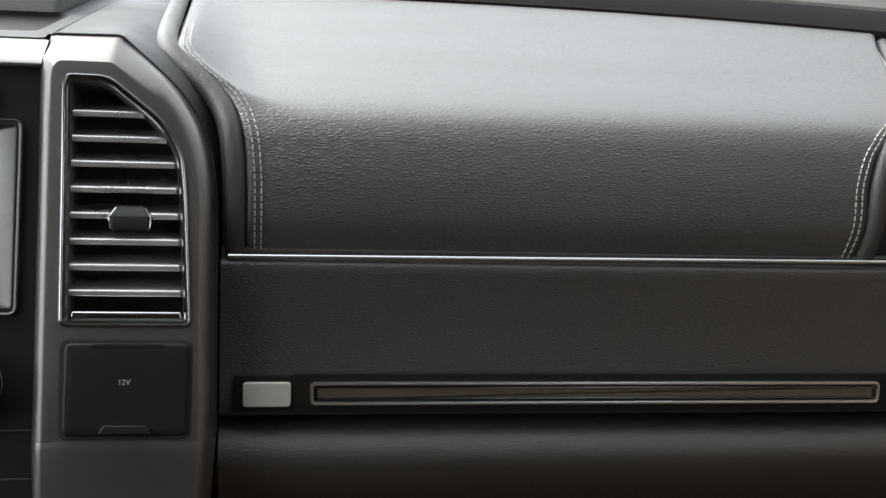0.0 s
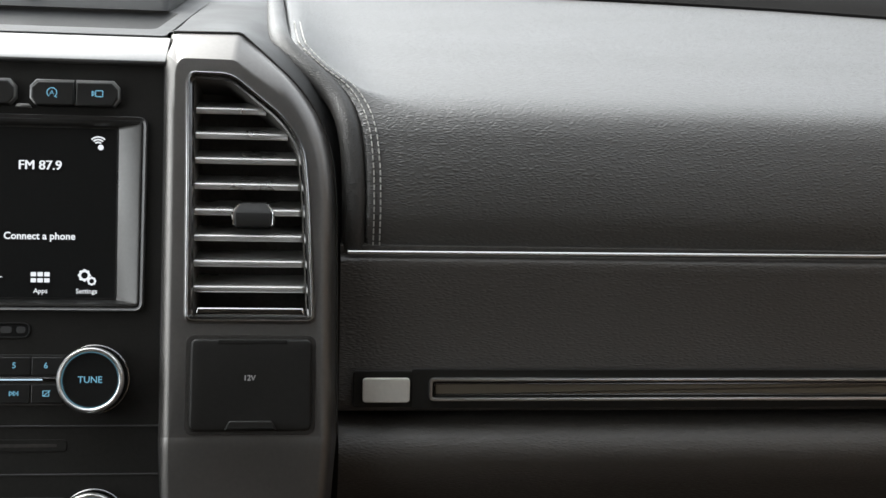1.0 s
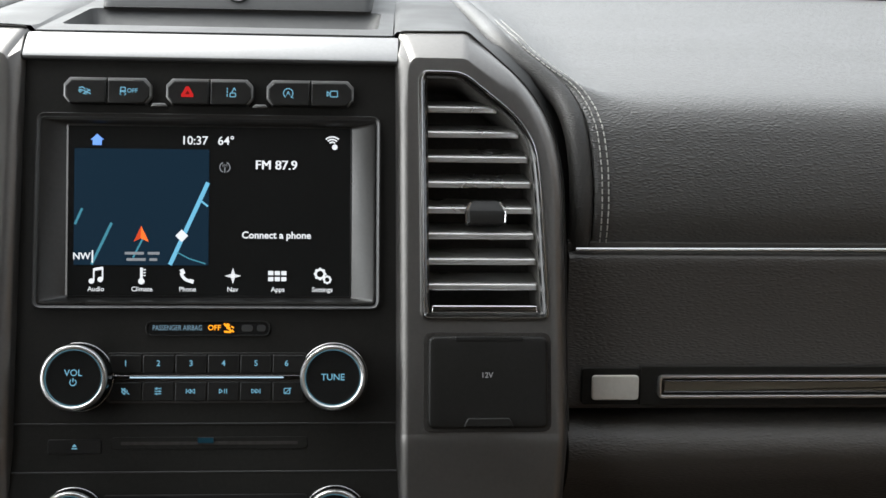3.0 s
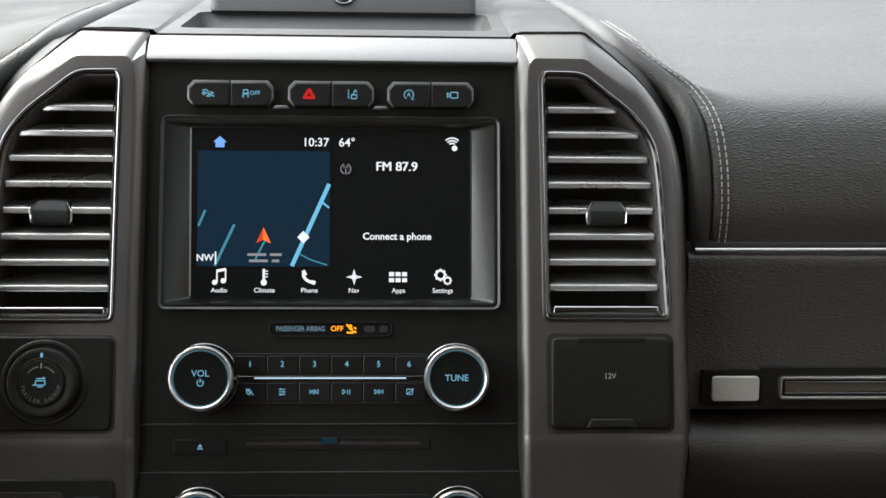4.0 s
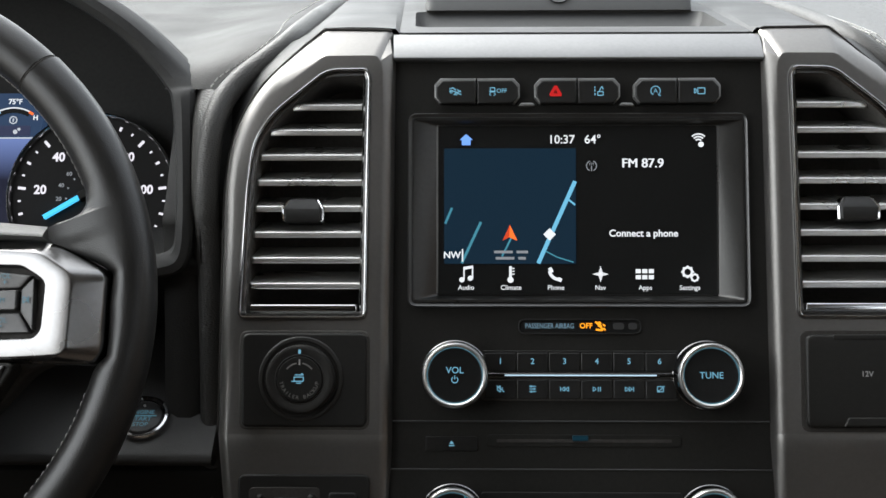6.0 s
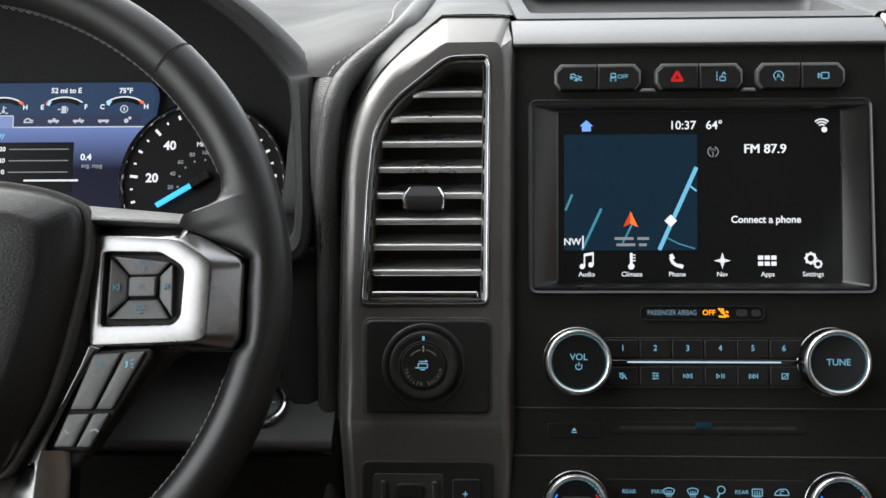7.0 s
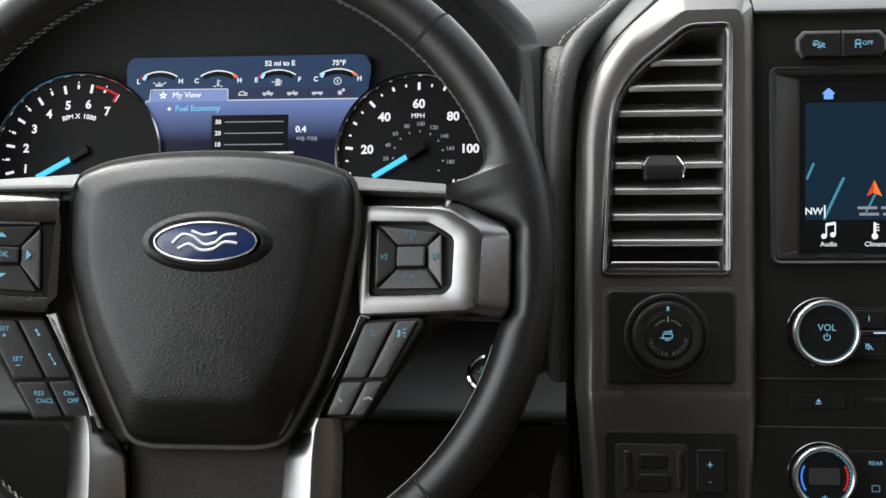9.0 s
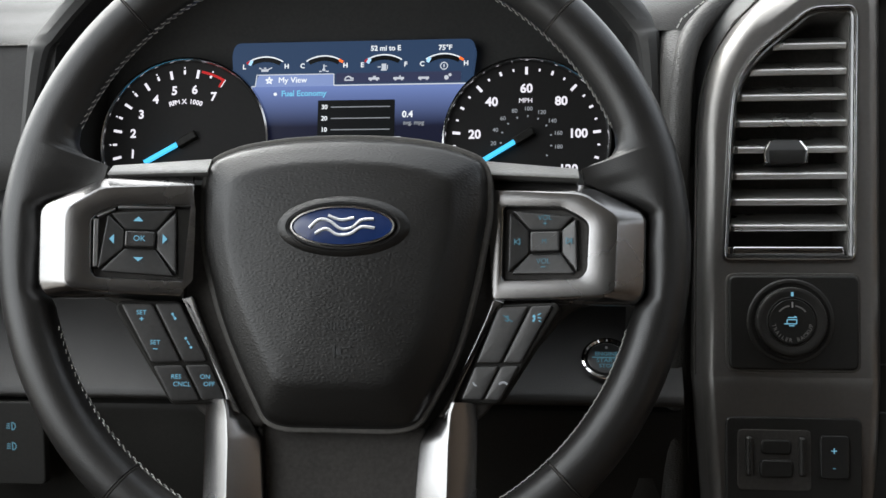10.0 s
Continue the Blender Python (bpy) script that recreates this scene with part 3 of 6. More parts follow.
def flank(side):
    """Grey soft top between the tray and the pad, running down behind the column."""
    def s(u, v, w):
        p = STACK @ Vector((u, v, w))
        return Vector((side * p.x, p.y, p.z))
    bm = bmesh.new()
    front = [s(112, 116, -14), s(117, 121, -13), s(130, 121.8, -13), s(147, 122, -13), s(163, 121.6, -13), s(176, 111, -13), s(190, 98, -12), s(203, 85, -12), s(219, 56, -20), s(224, 20, -26), s(225, -5, -28), s(225, -23, -30)]
    back = [(0.127, 0.46, 0.887), (0.135, 0.46, 0.887), (0.147, 0.46, 0.887), (0.158, 0.46, 0.887), (0.178, 0.46, 0.886), (0.190, 0.084, 0.878), (0.196, 0.076, 0.875), (0.208, 0.067, 0.866), (0.233, 0.062, 0.845), (0.2435, 0.052, 0.812), (0.2465, 0.040, 0.782), (0.247, 0.036, 0.757)]
    rows = []
    for t in (0, 0.06, 0.3, 0.6, 1):
        rows.append([Vector(a).lerp(Vector((side * b[0], b[1], b[2])), t) - Vector((0, 0, 0.0015 if 0 < t < 0.1 else 0)) for a, b in zip(front, back)])
    loft(bm, rows, closed=False)
    return bm


part("flank_top", flank(1), SOFT_GREY, dash)
part("flank_top", flank(-1), SOFT_GREY, driver_dash)


def glove_side():
    """The lower passenger side: a panel and the rolled lower door."""
    xs = [0.229 + (0.90 - 0.229) * k / 30 for k in range(31)]
    def sheet(profile):
        b = bmesh.new()
        pr = [Vector((0, *p)) for p in profile]
        pr = smooth_path(pr, 4)
        loft(b, [[(x, p.y, p.z) for x in xs] for p in pr], closed=False)
        return b
    g = thing("glove_compartment", (0.457, 0.0, 0.45), "dark grained glove compartment panels with a bright-framed inlay", "glove box")
    part("upper_panel", sheet([(0.030, 0.7525), (0.004, 0.7545), (-0.0035, 0.7535), (-0.0058, 0.749), (-0.0072, 0.74), (-0.0115, 0.715), (-0.0160, 0.696), (-0.0205, 0.6805), (-0.0245, 0.668), (-0.0258, 0.657), (-0.021, 0.6535), (-0.010, 0.650), (0.0, 0.644)]), GLOVE_SKIN, g)
    part("lower_door", sheet([(0.0, 0.6475), (-0.024, 0.6468), (-0.0350, 0.6440), (-0.0420, 0.6385), (-0.0452, 0.6315), (-0.0450, 0.6235), (-0.0408, 0.610), (-0.028, 0.588), (-0.010, 0.55), (0.02, 0.49), (0.05, 0.45)]), GLOVE_SKIN, g)
    return g


glove = glove_side()
line = tube([(0.2335 + (0.90 - 0.2335) * k / 40, -0.0022, 0.7572 + 0.003 * (k / 40)) for k in range(41)], 0.0012, seg=10)
part("bright_line", line, BRIGHT_CHROME, glove, "thin chrome line")
bm = bmesh.new()
loft(bm, [[(x, y, z) for x in (0.229, 0.5, 0.9)] for y, z in ((0.006, 0.7615), (0.003, 0.7600), (0.003, 0.7545), (0.03, 0.754))], closed=False)
part("shadow_gap", bm, VOID, glove)

inlay = thing("inlay_strip", (0.485, -0.027, 0.672), "bronze-grey inlay strip in a chrome frame", "trim strip")
o = box2(-169.5, -7.2, 225.5, 8.2, 3.2)
part("backing", slab(box2(-181, -12.5, 238, 13.5, 1.5), -4, 0.6, 0.5), BLACK, inlay, m=GLOVE)
part("chrome_frame", ring(o, inset(o, 2.2), 0, 3.2, 0.8), BRIGHT_CHROME, inlay, "bright chrome frame", m=GLOVE)
o2 = inset(o, 4.6)
part("inner_frame", ring(inset(o, 3.6), o2, 0, 1.6, 0.4), DARK_CHROME, inlay, m=GLOVE)
part("inlay", slab(o2, -1, 1.0, 0.3), VENEER, inlay, "brushed bronze-grey inlay", m=GLOVE)
lamp = thing("blank_badge", (0.26, -0.026, 0.671), "plain ivory rectangle beside the inlay strip", "badge")
part("surround", slab(box2(-219, -12, -178, 12, 2), -4, -0.2, 0.6), BLACK, lamp, m=GLOVE)
part("face", slab(box2(-212.8, -8.4, -182, 7.8, 2.2), -1, 2.4, 0.9), WHITE, lamp, m=GLOVE)

# ---- centre stack ----
stack = thing("centre_stack", (0, 0.0, 0.45), "black centre console face with keys, dials and a silver top bar", "dashboard console")
U1 = 126
po = rounded([(-U1, -131), (U1, -131), (119.5, 97), (-119.5, 97)], 1.0, 5)
ph = box2(-105.5, -58.5, 104.5, 60, 4.0, 5)
part("faceplate", ring(po, ph, -30, 0, 0.6), BLACK, stack, m=STACK)
part("faceplate_back", slab(po, -55, -30, 0.6), VOID, stack, m=STACK)
part("disc_slot_panel", slab([Vector(p) for p in ((-U1, -131.4), (-U1, -160.5), (U1, -160.5), (U1, -131.4))], -55, -0.4, 0.6), BLACK, stack, m=STACK)
part("climate_panel", slab([Vector(p) for p in ((-U1, -160.9), (-U1, -290), (U1, -290), (U1, -160.9))], -55, 0, 0.6), BLACK, stack, m=STACK)
# added grey bars standing for the light caught along the panel edges
for v in (-131.2, -160.7):
    part("seam_highlight", tube([(-123, v, -0.1), (123, v, -0.1)], 0.55, seg=8), SOFT_GREY, stack, m=STACK)
part("climate_key_field", slab(box2(-62, -250, 62, -174.5, 2), 0, 0.9, 0.4), KEY, stack, m=STACK)


def across(profile, half, n=14, bow=0.0):
    """A band across the stack from a profile of (v, w)."""
    b = bmesh.new()
    loft(b, [[(half(v) * (2 * k / n - 1), v, w - bow * (2 * k / n - 1) ** 2) for k in range(n + 1)] for v, w in profile], closed=False)
    return b


part("top_bar", across([(95.5, -6), (95.2, 2.5), (95.9, 4.2), (97.3, 4.6), (99, 4.0), (107, -2.2), (114.8, -9.3), (116.6, -11.6), (116.8, -14)], lambda v: 116.6 + 0.06 * (v - 95)), LIT_SATIN, stack, "satin silver top bar", m=STACK)

# ---- tray on top, with its lid ----
tray = thing("dash_tray", (0, 0.2, 0.86), "grey open tray with a lidded bin, set in the dash top", "storage tray")


def flat_loop(pts, z):
    return [(p.x, p.y, z) for p in pts]


outer = rounded([(-0.1145, 0.0508), (0.1145, 0.0508), (0.128, 0.46), (-0.128, 0.46)], 0.004, 5)
hole = rounded([(-0.1045, 0.0765), (0.1045, 0.0765), (0.1085, 0.1885), (-0.1085, 0.1885)], 0.009, 5)
foot = rounded([(-0.097, 0.088), (0.097, 0.088), (0.100, 0.160), (-0.100, 0.160)], 0.009, 5)
bm = bmesh.new()
loft(bm, [flat_loop(outer, 0.870), flat_loop(outer, 0.8835), flat_loop([p * 0.997 for p in outer], 0.8858), flat_loop([p * 1.004 for p in hole], 0.8866), flat_loop(hole, 0.8852), flat_loop(foot, 0.868)], cap1=True)
part("tray_rim", bm, SOFT_GREY, tray)
bm = bmesh.new()
lid = [(-0.101, 0.186), (0.101, 0.186), (0.106, 0.40), (-0.106, 0.40)]
lo = rounded(lid, 0.006, 5)
loft(bm, [flat_loop(lo, 0.8872), flat_loop([p + Vector((0, -0.0015)) for p in lo], 0.8880), flat_loop([p + Vector((0, 0.001)) for p in lo], 0.8912), flat_loop([p + Vector((0, 0.0145)) for p in lo], 0.905), flat_loop([p + Vector((0, 0.030)) for p in lo], 0.918), flat_loop([Vector((p.x * 0.94, p.y * 0.94 + 0.048)) for p in lo], 0.924)], cap0=True, cap1=True)
part("lid", bm, SOFT_GREY, tray, "grey lid")
bm = slab(box2(-100.5, -1, 100.5, 1, 0.8), -180, 6.5, 0.3)
part("lid_gap", bm, VOID, tray, m=Matrix.Translation((0, 0.195, 0.8868)) @ Matrix.Rotation(radians(90), 4, "X") @ Matrix.Scale(MM, 4))
sens = Matrix.Translation((0, 0.1945, 0.8985)) @ Matrix.Rotation(radians(45), 4, "X") @ Matrix.Scale(MM, 4)
part("sensor", slab(circle(0, 0, 6.5), -3, 2.0, 1.5, dome=1.5), DARK, tray, m=sens)
part("sensor_ring", ring(circle(0, 0, 8.6), circle(0, 0, 6.8), -3, 2.0, 0.7), DARK_CHROME, tray, m=sens)

# ---- vent columns ----
O_PTS = [(116, -138), (114.8, 60), (114.4, 97), (118.5, 121), (163, 121.6), (203, 86), (220, 57), (226, 22), (227.5, -138)]
O_W = [-3, -3, -3, -13, -13, -12, -12, -11, -11]
M_PTS = [(118.5, -138), (117.6, 60), (117.2, 97), (120.5, 118.5), (162, 119), (201, 84), (217.8, 56), (223.6, 22), (225, -138)]
M_W = [4, 4, 4, -9.5, -9.5, -5, -4, -3, -3]
E_PTS = [(124.5, -138), (123.6, 60), (123.4, 92), (126.5, 99.0), (160.4, 98.8), (197.5, 71), (210, 43), (214.8, 18), (217.5, -138)]
E_W = [9] * 9
R_COL = [0.5, 8, 4, 3, 2.5, 20, 18, 16, 0.5]
H_PTS = [(133, -66.8), (132, 20), (130.9, 85), (133.5, 90.6), (158.8, 90.2), (193, 62.5), (205, 44), (208, 17), (212.4, -66.8)]
H_R = [4, 8, 2, 4, 6, 10, 12, 16, 4]


def lofted(points, ws, radii, seg=4):
    """Rounded outline whose height follows its corners."""
    out = rounded(points, radii, seg)
    n = len(points)
    res = []
    for i in range(n):
        for k in range(seg + 1):
            p = out[i * (seg + 1) + k]
            res.append((p.x, p.y, ws[i]))
    return res


DROP = -1.2


def column_mesh(side):
    bm = bmesh.new()
    s = lambda loop: [(side * x, y + (0 if side > 0 else DROP), w) for x, y, w in loop]
    h = rounded(H_PTS, H_R)
    mid_loop, edge_loop = lofted(M_PTS, M_W, R_COL), lofted(E_PTS, E_W, R_COL)
    # how round each corner's shoulder is: the cap stays flat, the flanks are full
    full = [k for k in (0.7, 0.7, 0.2, 0.1, 0.1, 0.95, 0.95, 0.95, 0.95) for _ in range(5)]

    def between(t):
        c, d = 1 - math.cos(math.pi / 2 * t), math.sin(math.pi / 2 * t)
        return s([(a[0] + (b[0] - a[0]) * (t + (c - t) * f), a[1] + (b[1] - a[1]) * (t + (c - t) * f), a[2] + (b[2] - a[2]) * (t + (d - t) * f)) for a, b, f in zip(mid_loop, edge_loop, full)])
    loops = [s([(x, y, -40) for x, y, w in lofted(O_PTS, O_W, R_COL)]), s(lofted(O_PTS, O_W, R_COL)), s(lofted(M_PTS, M_W, R_COL)),
             between(0.08), between(0.22), between(0.38), between(0.54), between(0.70), between(0.82), between(0.91), between(0.96),
             s(lofted(E_PTS, E_W, R_COL)), s([(x, y, 9.1) for x, y, w in [((e[0] * 0.88 + q.x * 0.12), (e[1] * 0.88 + q.y * 0.12), 9) for e, q in zip(lofted(E_PTS, E_W, R_COL), h)]]),
             s(at(inset(h, -1.2), 9.2)), s(at(inset(h, -0.4), 8.6)), s(at(h, 3))]
    loft(bm, loops)
    return bm


def lower_column(side):
    """The column's foot, leaning back below the crease, with the column's own section."""
    turn = (0.0, 0.08, 0.22, 0.38, 0.54, 0.70, 0.82, 0.91, 0.96, 1.0)

    def shoulder(x0, w0, x1, w1, f):
        out = []
        for t in turn:
            c, d = 1 - math.cos(math.pi / 2 * t), math.sin(math.pi / 2 * t)
            out.append((x0 + (x1 - x0) * (t + (c - t) * f), w0 + (w1 - w0) * (t + (d - t) * f)))
        return out
    inner, outer_side = shoulder(2.5, 4, 8.5, 9, 0.7), shoulder(-2.5, -3, -10, 9, 0.95)
    rows = []
    for v, dw in ((-137.8, 0.0), (-139.6, 0.25), (-142, 0.3), (-146, 0.0), (-160, -1.6), (-180, -4.0), (-230, -10), (-300, -18)):
        t = (-138 - v) / 160
        a, b = 116 + 2 * t, 227.5 - 12 * t
        line = [(a, -40), (a, -3)] + [(a + x, w) for x, w in inner] + [(a + 30, 9.1), (b - 40, 9.1)] + [(b + x, w) for x, w in reversed(outer_side)] + [(b, -11), (b, -40)]
        rows.append([(side * x, v + (0 if side > 0 else DROP), w + (dw if w > -20 else 0)) for x, w in line])
    return loft(bmesh.new(), rows, closed=False)


def slat_right(v):
    """Where the opening ends at height v."""
    if v > 62.5:
        return 158.8 + (90.2 - v) / (90.2 - 62.5) * 34.2
    if v > 44:
        return 193 + (62.5 - v) / 18.5 * 12
    if v > 17:
        return 205 + (44 - v) / 27 * 3
    return 208 + (17 - v) / 84 * 4.4


def air_vent(side, base):
    t = thing("air_vent", base, "upright air vent with silver blades and a chrome surround", "air vent", "dashboard air vents")
    h = rounded(H_PTS, H_R)
    dv = 0 if side > 0 else DROP
    h = [Vector((side * p.x, p.y + dv)) for p in h]
    part("surround", ring(inset(h, -0.2), inset(h, 1.7), 3, 10.8, 0.8), SURROUND_CHROME, t, "bright chrome outline", m=STACK)
    bm = bmesh.new()
    loft(bm, [at(inset(h, 1.7), 8), at(inset(h, 3.2), 8.8), at(inset(h, 4.3), 7.4)])
    part("inner_surround", bm, DARK_CHROME, t, m=STACK)
    bm = bmesh.new()
    loft(bm, [at(inset(h, 4.2), 7.6), at(inset(h, 5.0), 2), at(inset(h, 5.4), -34), at([Vector((side * 172, dv)) + (p - Vector((side * 172, dv))) * 0.3 for p in inset(h, 5.4)], -34.2)], cap1=True)
    part("duct", bm, DUCT, t, m=STACK)
    for v in (66.7, 50.7, 34.8, 18.6, 2.2, -14.1, -30.2, -46.2):
        a, b = 136.6, slat_right(v + 2) - 5.0
        bm = bmesh.new()
        prof = [(3.6, 2.5), (4.8, 2.1), (5.5, 1.4), (5.7, 0.6), (5.4, -1.5), (4.9, -2.0), (2.0, -1.6), (-20, 8.6), (-20, 10.4)]
        end = 6 if v > 40 else 0.5
        rows = []
        for k, u in enumerate((a, a + 1, a + (b - a) * 0.3, a + (b - a) * 0.6, b - 1 - end, b)):
            drop = -1.5 if k == 5 else 0
            rows.append([(side * (u if w > 0 else min(u, slat_right(v + 11) - 6.0)), v + vv + dv, w + drop) for w, vv in prof])
        loft(bm, rows, cap0=True, cap1=True)
        part("blade", bm, SLAT, t, m=STACK)
    bm = slab([Vector((side * x, y + dv)) for x, y in rounded([(138, -63.2), (207, -63.2), (206, -57.6), (139, -57.6)], 1.2)], -10, 6.5, 1.6)
    part("sill", bm, CHROME, t, "chrome lip", m=STACK)
    bm = bmesh.new()
    loft(bm, [[(side * 173.2 + x, v + dv, w) for x, w in ((-h, -8), (-h, front - 1.2), (1.2 - h, front), (h - 1.2, front), (h, front - 1.2), (h, -8))] for v, h, front in ((-6.6, 10.4, 5.6), (-6.2, 11.0, 6.8), (-5.2, 11.5, 7.4), (1.4, 11.9, 7.8), (2.0, 11.8, 7.6), (5.2, 10.4, 5.6), (8.4, 8.6, 3.4), (9.0, 8.0, 2.0))], cap0=True, cap1=True)
    k = part("knob", bm, DARK, t, "dark grey slide knob", m=STACK)
    for d in (-1, 1):
        bm = bmesh.new()
        loft(bm, [[(side * 173.2 + d * h, v + dv, w) for h, w in ((out - 1.7, -8), (out - 1.7, front), (out - 0.9, front + 0.5), (out, front - 0.4), (out, -8))] for v, out, front in ((-6.0, 12.5, 5.2), (-5.4, 13.1, 6.2), (1.4, 13.4, 6.6), (3.0, 13.2, 6.0), (7.8, 10.2, 3.0))], cap0=True, cap1=True)
        part("cheek", bm, CHROME, k, "bright chrome cheek", m=STACK)
    return t


for side in (1, -1):
    c = thing("vent_column", (0.17 * side, 0.0, 0.5), "satin silver upright trim round an air vent", "trim column", "centre stack columns")
    part("upper_trim", column_mesh(side), SATIN, c, m=STACK)
    part("lower_trim", lower_column(side), SATIN, c, m=STACK)
    o = lofted(O_PTS, O_W, R_COL)
    part("groove", tube([(side * x, y + (0 if side > 0 else DROP), w + 1.2) for x, y, w in o[17:42]], 0.75, seg=6), DEEP, c, m=STACK)
    air_vent(side, (0.17 * side, -0.01, 0.71))

# covers under the vents
cover = thing("socket_cover", (0.173, -0.045, 0.66), "dark grey hinged power socket cover marked 12V", "socket cover")
part("frame_gap", slab(box2(133.6, -136.6, 213.6, -74.9, 5), 6, 9.6, 0.3), DEEP, cover, m=STACK)
part("door", slab(rounded([(136.2, -134.2), (211.4, -134.2), (211.0, -77.2), (136.6, -77.2)], 4), 8, 12.2, 2.0, dome=0.5), COVER, cover, m=STACK)
part("hinge", slab(box2(153, -80.5, 196, -77.6, 0.8), 10, 12.5, 0.6), COVER, cover, m=STACK)
part("pull", slab(rounded([(158, -133.4), (190, -133.4), (187, -127.6), (161, -127.6)], 1), 10, 14.0, 0.9), COVER, cover, m=STACK)
lettering("12V", 4.7, 173, -101.4, 12.9, PRINT, cover, STACK, bold=0.012)

trailer = thing("trailer_dial", (-0.172, -0.05, 0.66), "dark grey trailer backup dial on a square plate", "control dial")
part("frame_gap", slab(box2(-210.8, -136, -130.4, -75.4, 5), 6, 9.7, 0.5), VOID, trailer, m=STACK)
part("plate", slab(box2(-209, -134.4, -132, -77, 4), 8, 12.2, 1.5), COVER, trailer, m=STACK)
CT = (-172.4, -105.0)
bm = bmesh.new()
loft(bm, [at(circle(*CT, r, 72), w) for r, w in ((26.2, 11), (26.0, 12.6), (25.2, 13.3), (23.6, 13.4), (22.6, 12.6), (20.0, 12.4))], cap1=True)
part("base_ring", bm, DIAL_SKIN, trailer, m=STACK)
bm = bmesh.new()
grip = [Vector((CT[0] + (21.0 + (0.35 if k % 2 else 0)) * math.cos(2 * math.pi * k / 120), CT[1] + (21.0 + (0.35 if k % 2 else 0)) * math.sin(2 * math.pi * k / 120))) for k in range(120)]
loft(bm, [at(grip, 12), at(inset(grip, 0.4), 17.6), at(circle(*CT, 20.2, 120), 18.4), at(circle(*CT, 19.0, 120), 18.8), at(circle(*CT, 17.6, 120), 18.6), at(circle(*CT, 15.2, 120), 18.2), at(circle(*CT, 14.6, 120), 18.5), at(circle(*CT, 14.0, 120), 17.6)], cap1=True)
part("grip", bm, DIAL_SKIN, trailer, "knurled dark grey grip", m=STACK)
part("cap", slab(circle(*CT, 13.7, 64), 16, 18.9, 0.5), COVER, trailer, m=STACK)
word = "TRAILER BACKUP"
for i, ch in enumerate(word):
    if ch != " ":
        a = radians(270 - 78 + 156 * i / (len(word) - 1))
        lettering(ch, 3.3, CT[0] + 11.2 * math.cos(a), CT[1] + 11.2 * math.sin(a), 19.1, DIAL_PRINT, trailer, STACK, turn=a + math.pi / 2, bold=0.008)
mark([bar((CT[0], CT[1] + 15.4), (CT[0], CT[1] + 18.0), 1.5)], 18.9, L_ICE, trailer, STACK)
mark([bar((CT[0], CT[1] + 8.6), (CT[0], CT[1] + 12.0), 0.9)], 19.1, PRINT, trailer, STACK)
mark(arcs(*CT, 9.8, 38, 80, 0.9, 6) + arcs(*CT, 9.8, 100, 142, 0.9, 6), 19.1, DIAL_PRINT, trailer, STACK)
cx, cy = CT[0] - 0.4, CT[1] + 0.2
mark([[(cx + (x - cx) * 0.8, cy + (y - cy) * 0.8) for x, y in q] for q in frame2(cx - 3.4, cy - 1.8, cx + 3.6, cy + 1.4, 0.8) + [bar((cx - 5.6, cy - 1.8), (cx + 3.6, cy - 1.8), 0.8), bar((cx - 3, cy + 3.0), (cx + 3.4, cy + 3.0), 0.8), bar((cx + 2.0, cy + 4.2), (cx + 3.8, cy + 2.9), 0.7), bar((cx - 2, cy - 3.2), (cx + 2, cy - 3.2), 0.8)]], 19.2, L_ICE, trailer, STACK)

brake = thing("brake_controller", (-0.17, -0.05, 0.58), "dark grey trailer brake slider set in the column foot", "control panel")
part("panel", slab(box2(-211, -232, -130, -163.4, 4), 4, 8.6, 1.2), COVER, brake, m=STACK)
part("recess", slab(box2(-204, -208, -160, -171, 3), 4, 9.2, 0.6), DEEP, brake, m=STACK)
part("slider_top", slab(box2(-190, -186, -172, -177, 2.5), 6, 10.6, 1.2), COVER, brake, m=STACK)
part("slider", slab(box2(-191, -200, -171, -189, 2.5), 6, 11.4, 1.4), COVER, brake, m=STACK)
for u in (-197, -165.5):
    part("guide", slab(box2(u - 2.2, -199, u + 2.2, -175, 2), 6, 12.6, 1.8), DIAL_SKIN, brake, m=STACK)
part("key", slab(box2(-155, -200, -138, -174, 2), 6, 10.8, 0.8), KEY, brake, m=STACK)
lettering("+", 7, -147, -183.4, 11.1, L_ICE, brake, STACK)
lettering("-", 7, -147, -193.0, 11.1, L_DIM, brake, STACK)

# ---- keys above the screen ----


def chamfered(u0, v0, u1, v1, left, right, c=4.2):
    p = [(u0 + (c * 0.8 if left else 0), v0), (u1 - (c * 0.8 if right else 0), v0)]
    p += [(u1, v0 + c), (u1, v1 - c), (u1 - c * 0.9, v1)] if right else [(u1, v1)]
    p += [(u0 + c * 0.9, v1), (u0, v1 - c), (u0, v0 + c)] if left else [(u0, v1)]
    return [Vector(q) for q in p]


def triangle(u, v, s):
    return [(u - s, v - s * 0.8), (u + s, v - s * 0.8), (u, v + s * 0.95)]


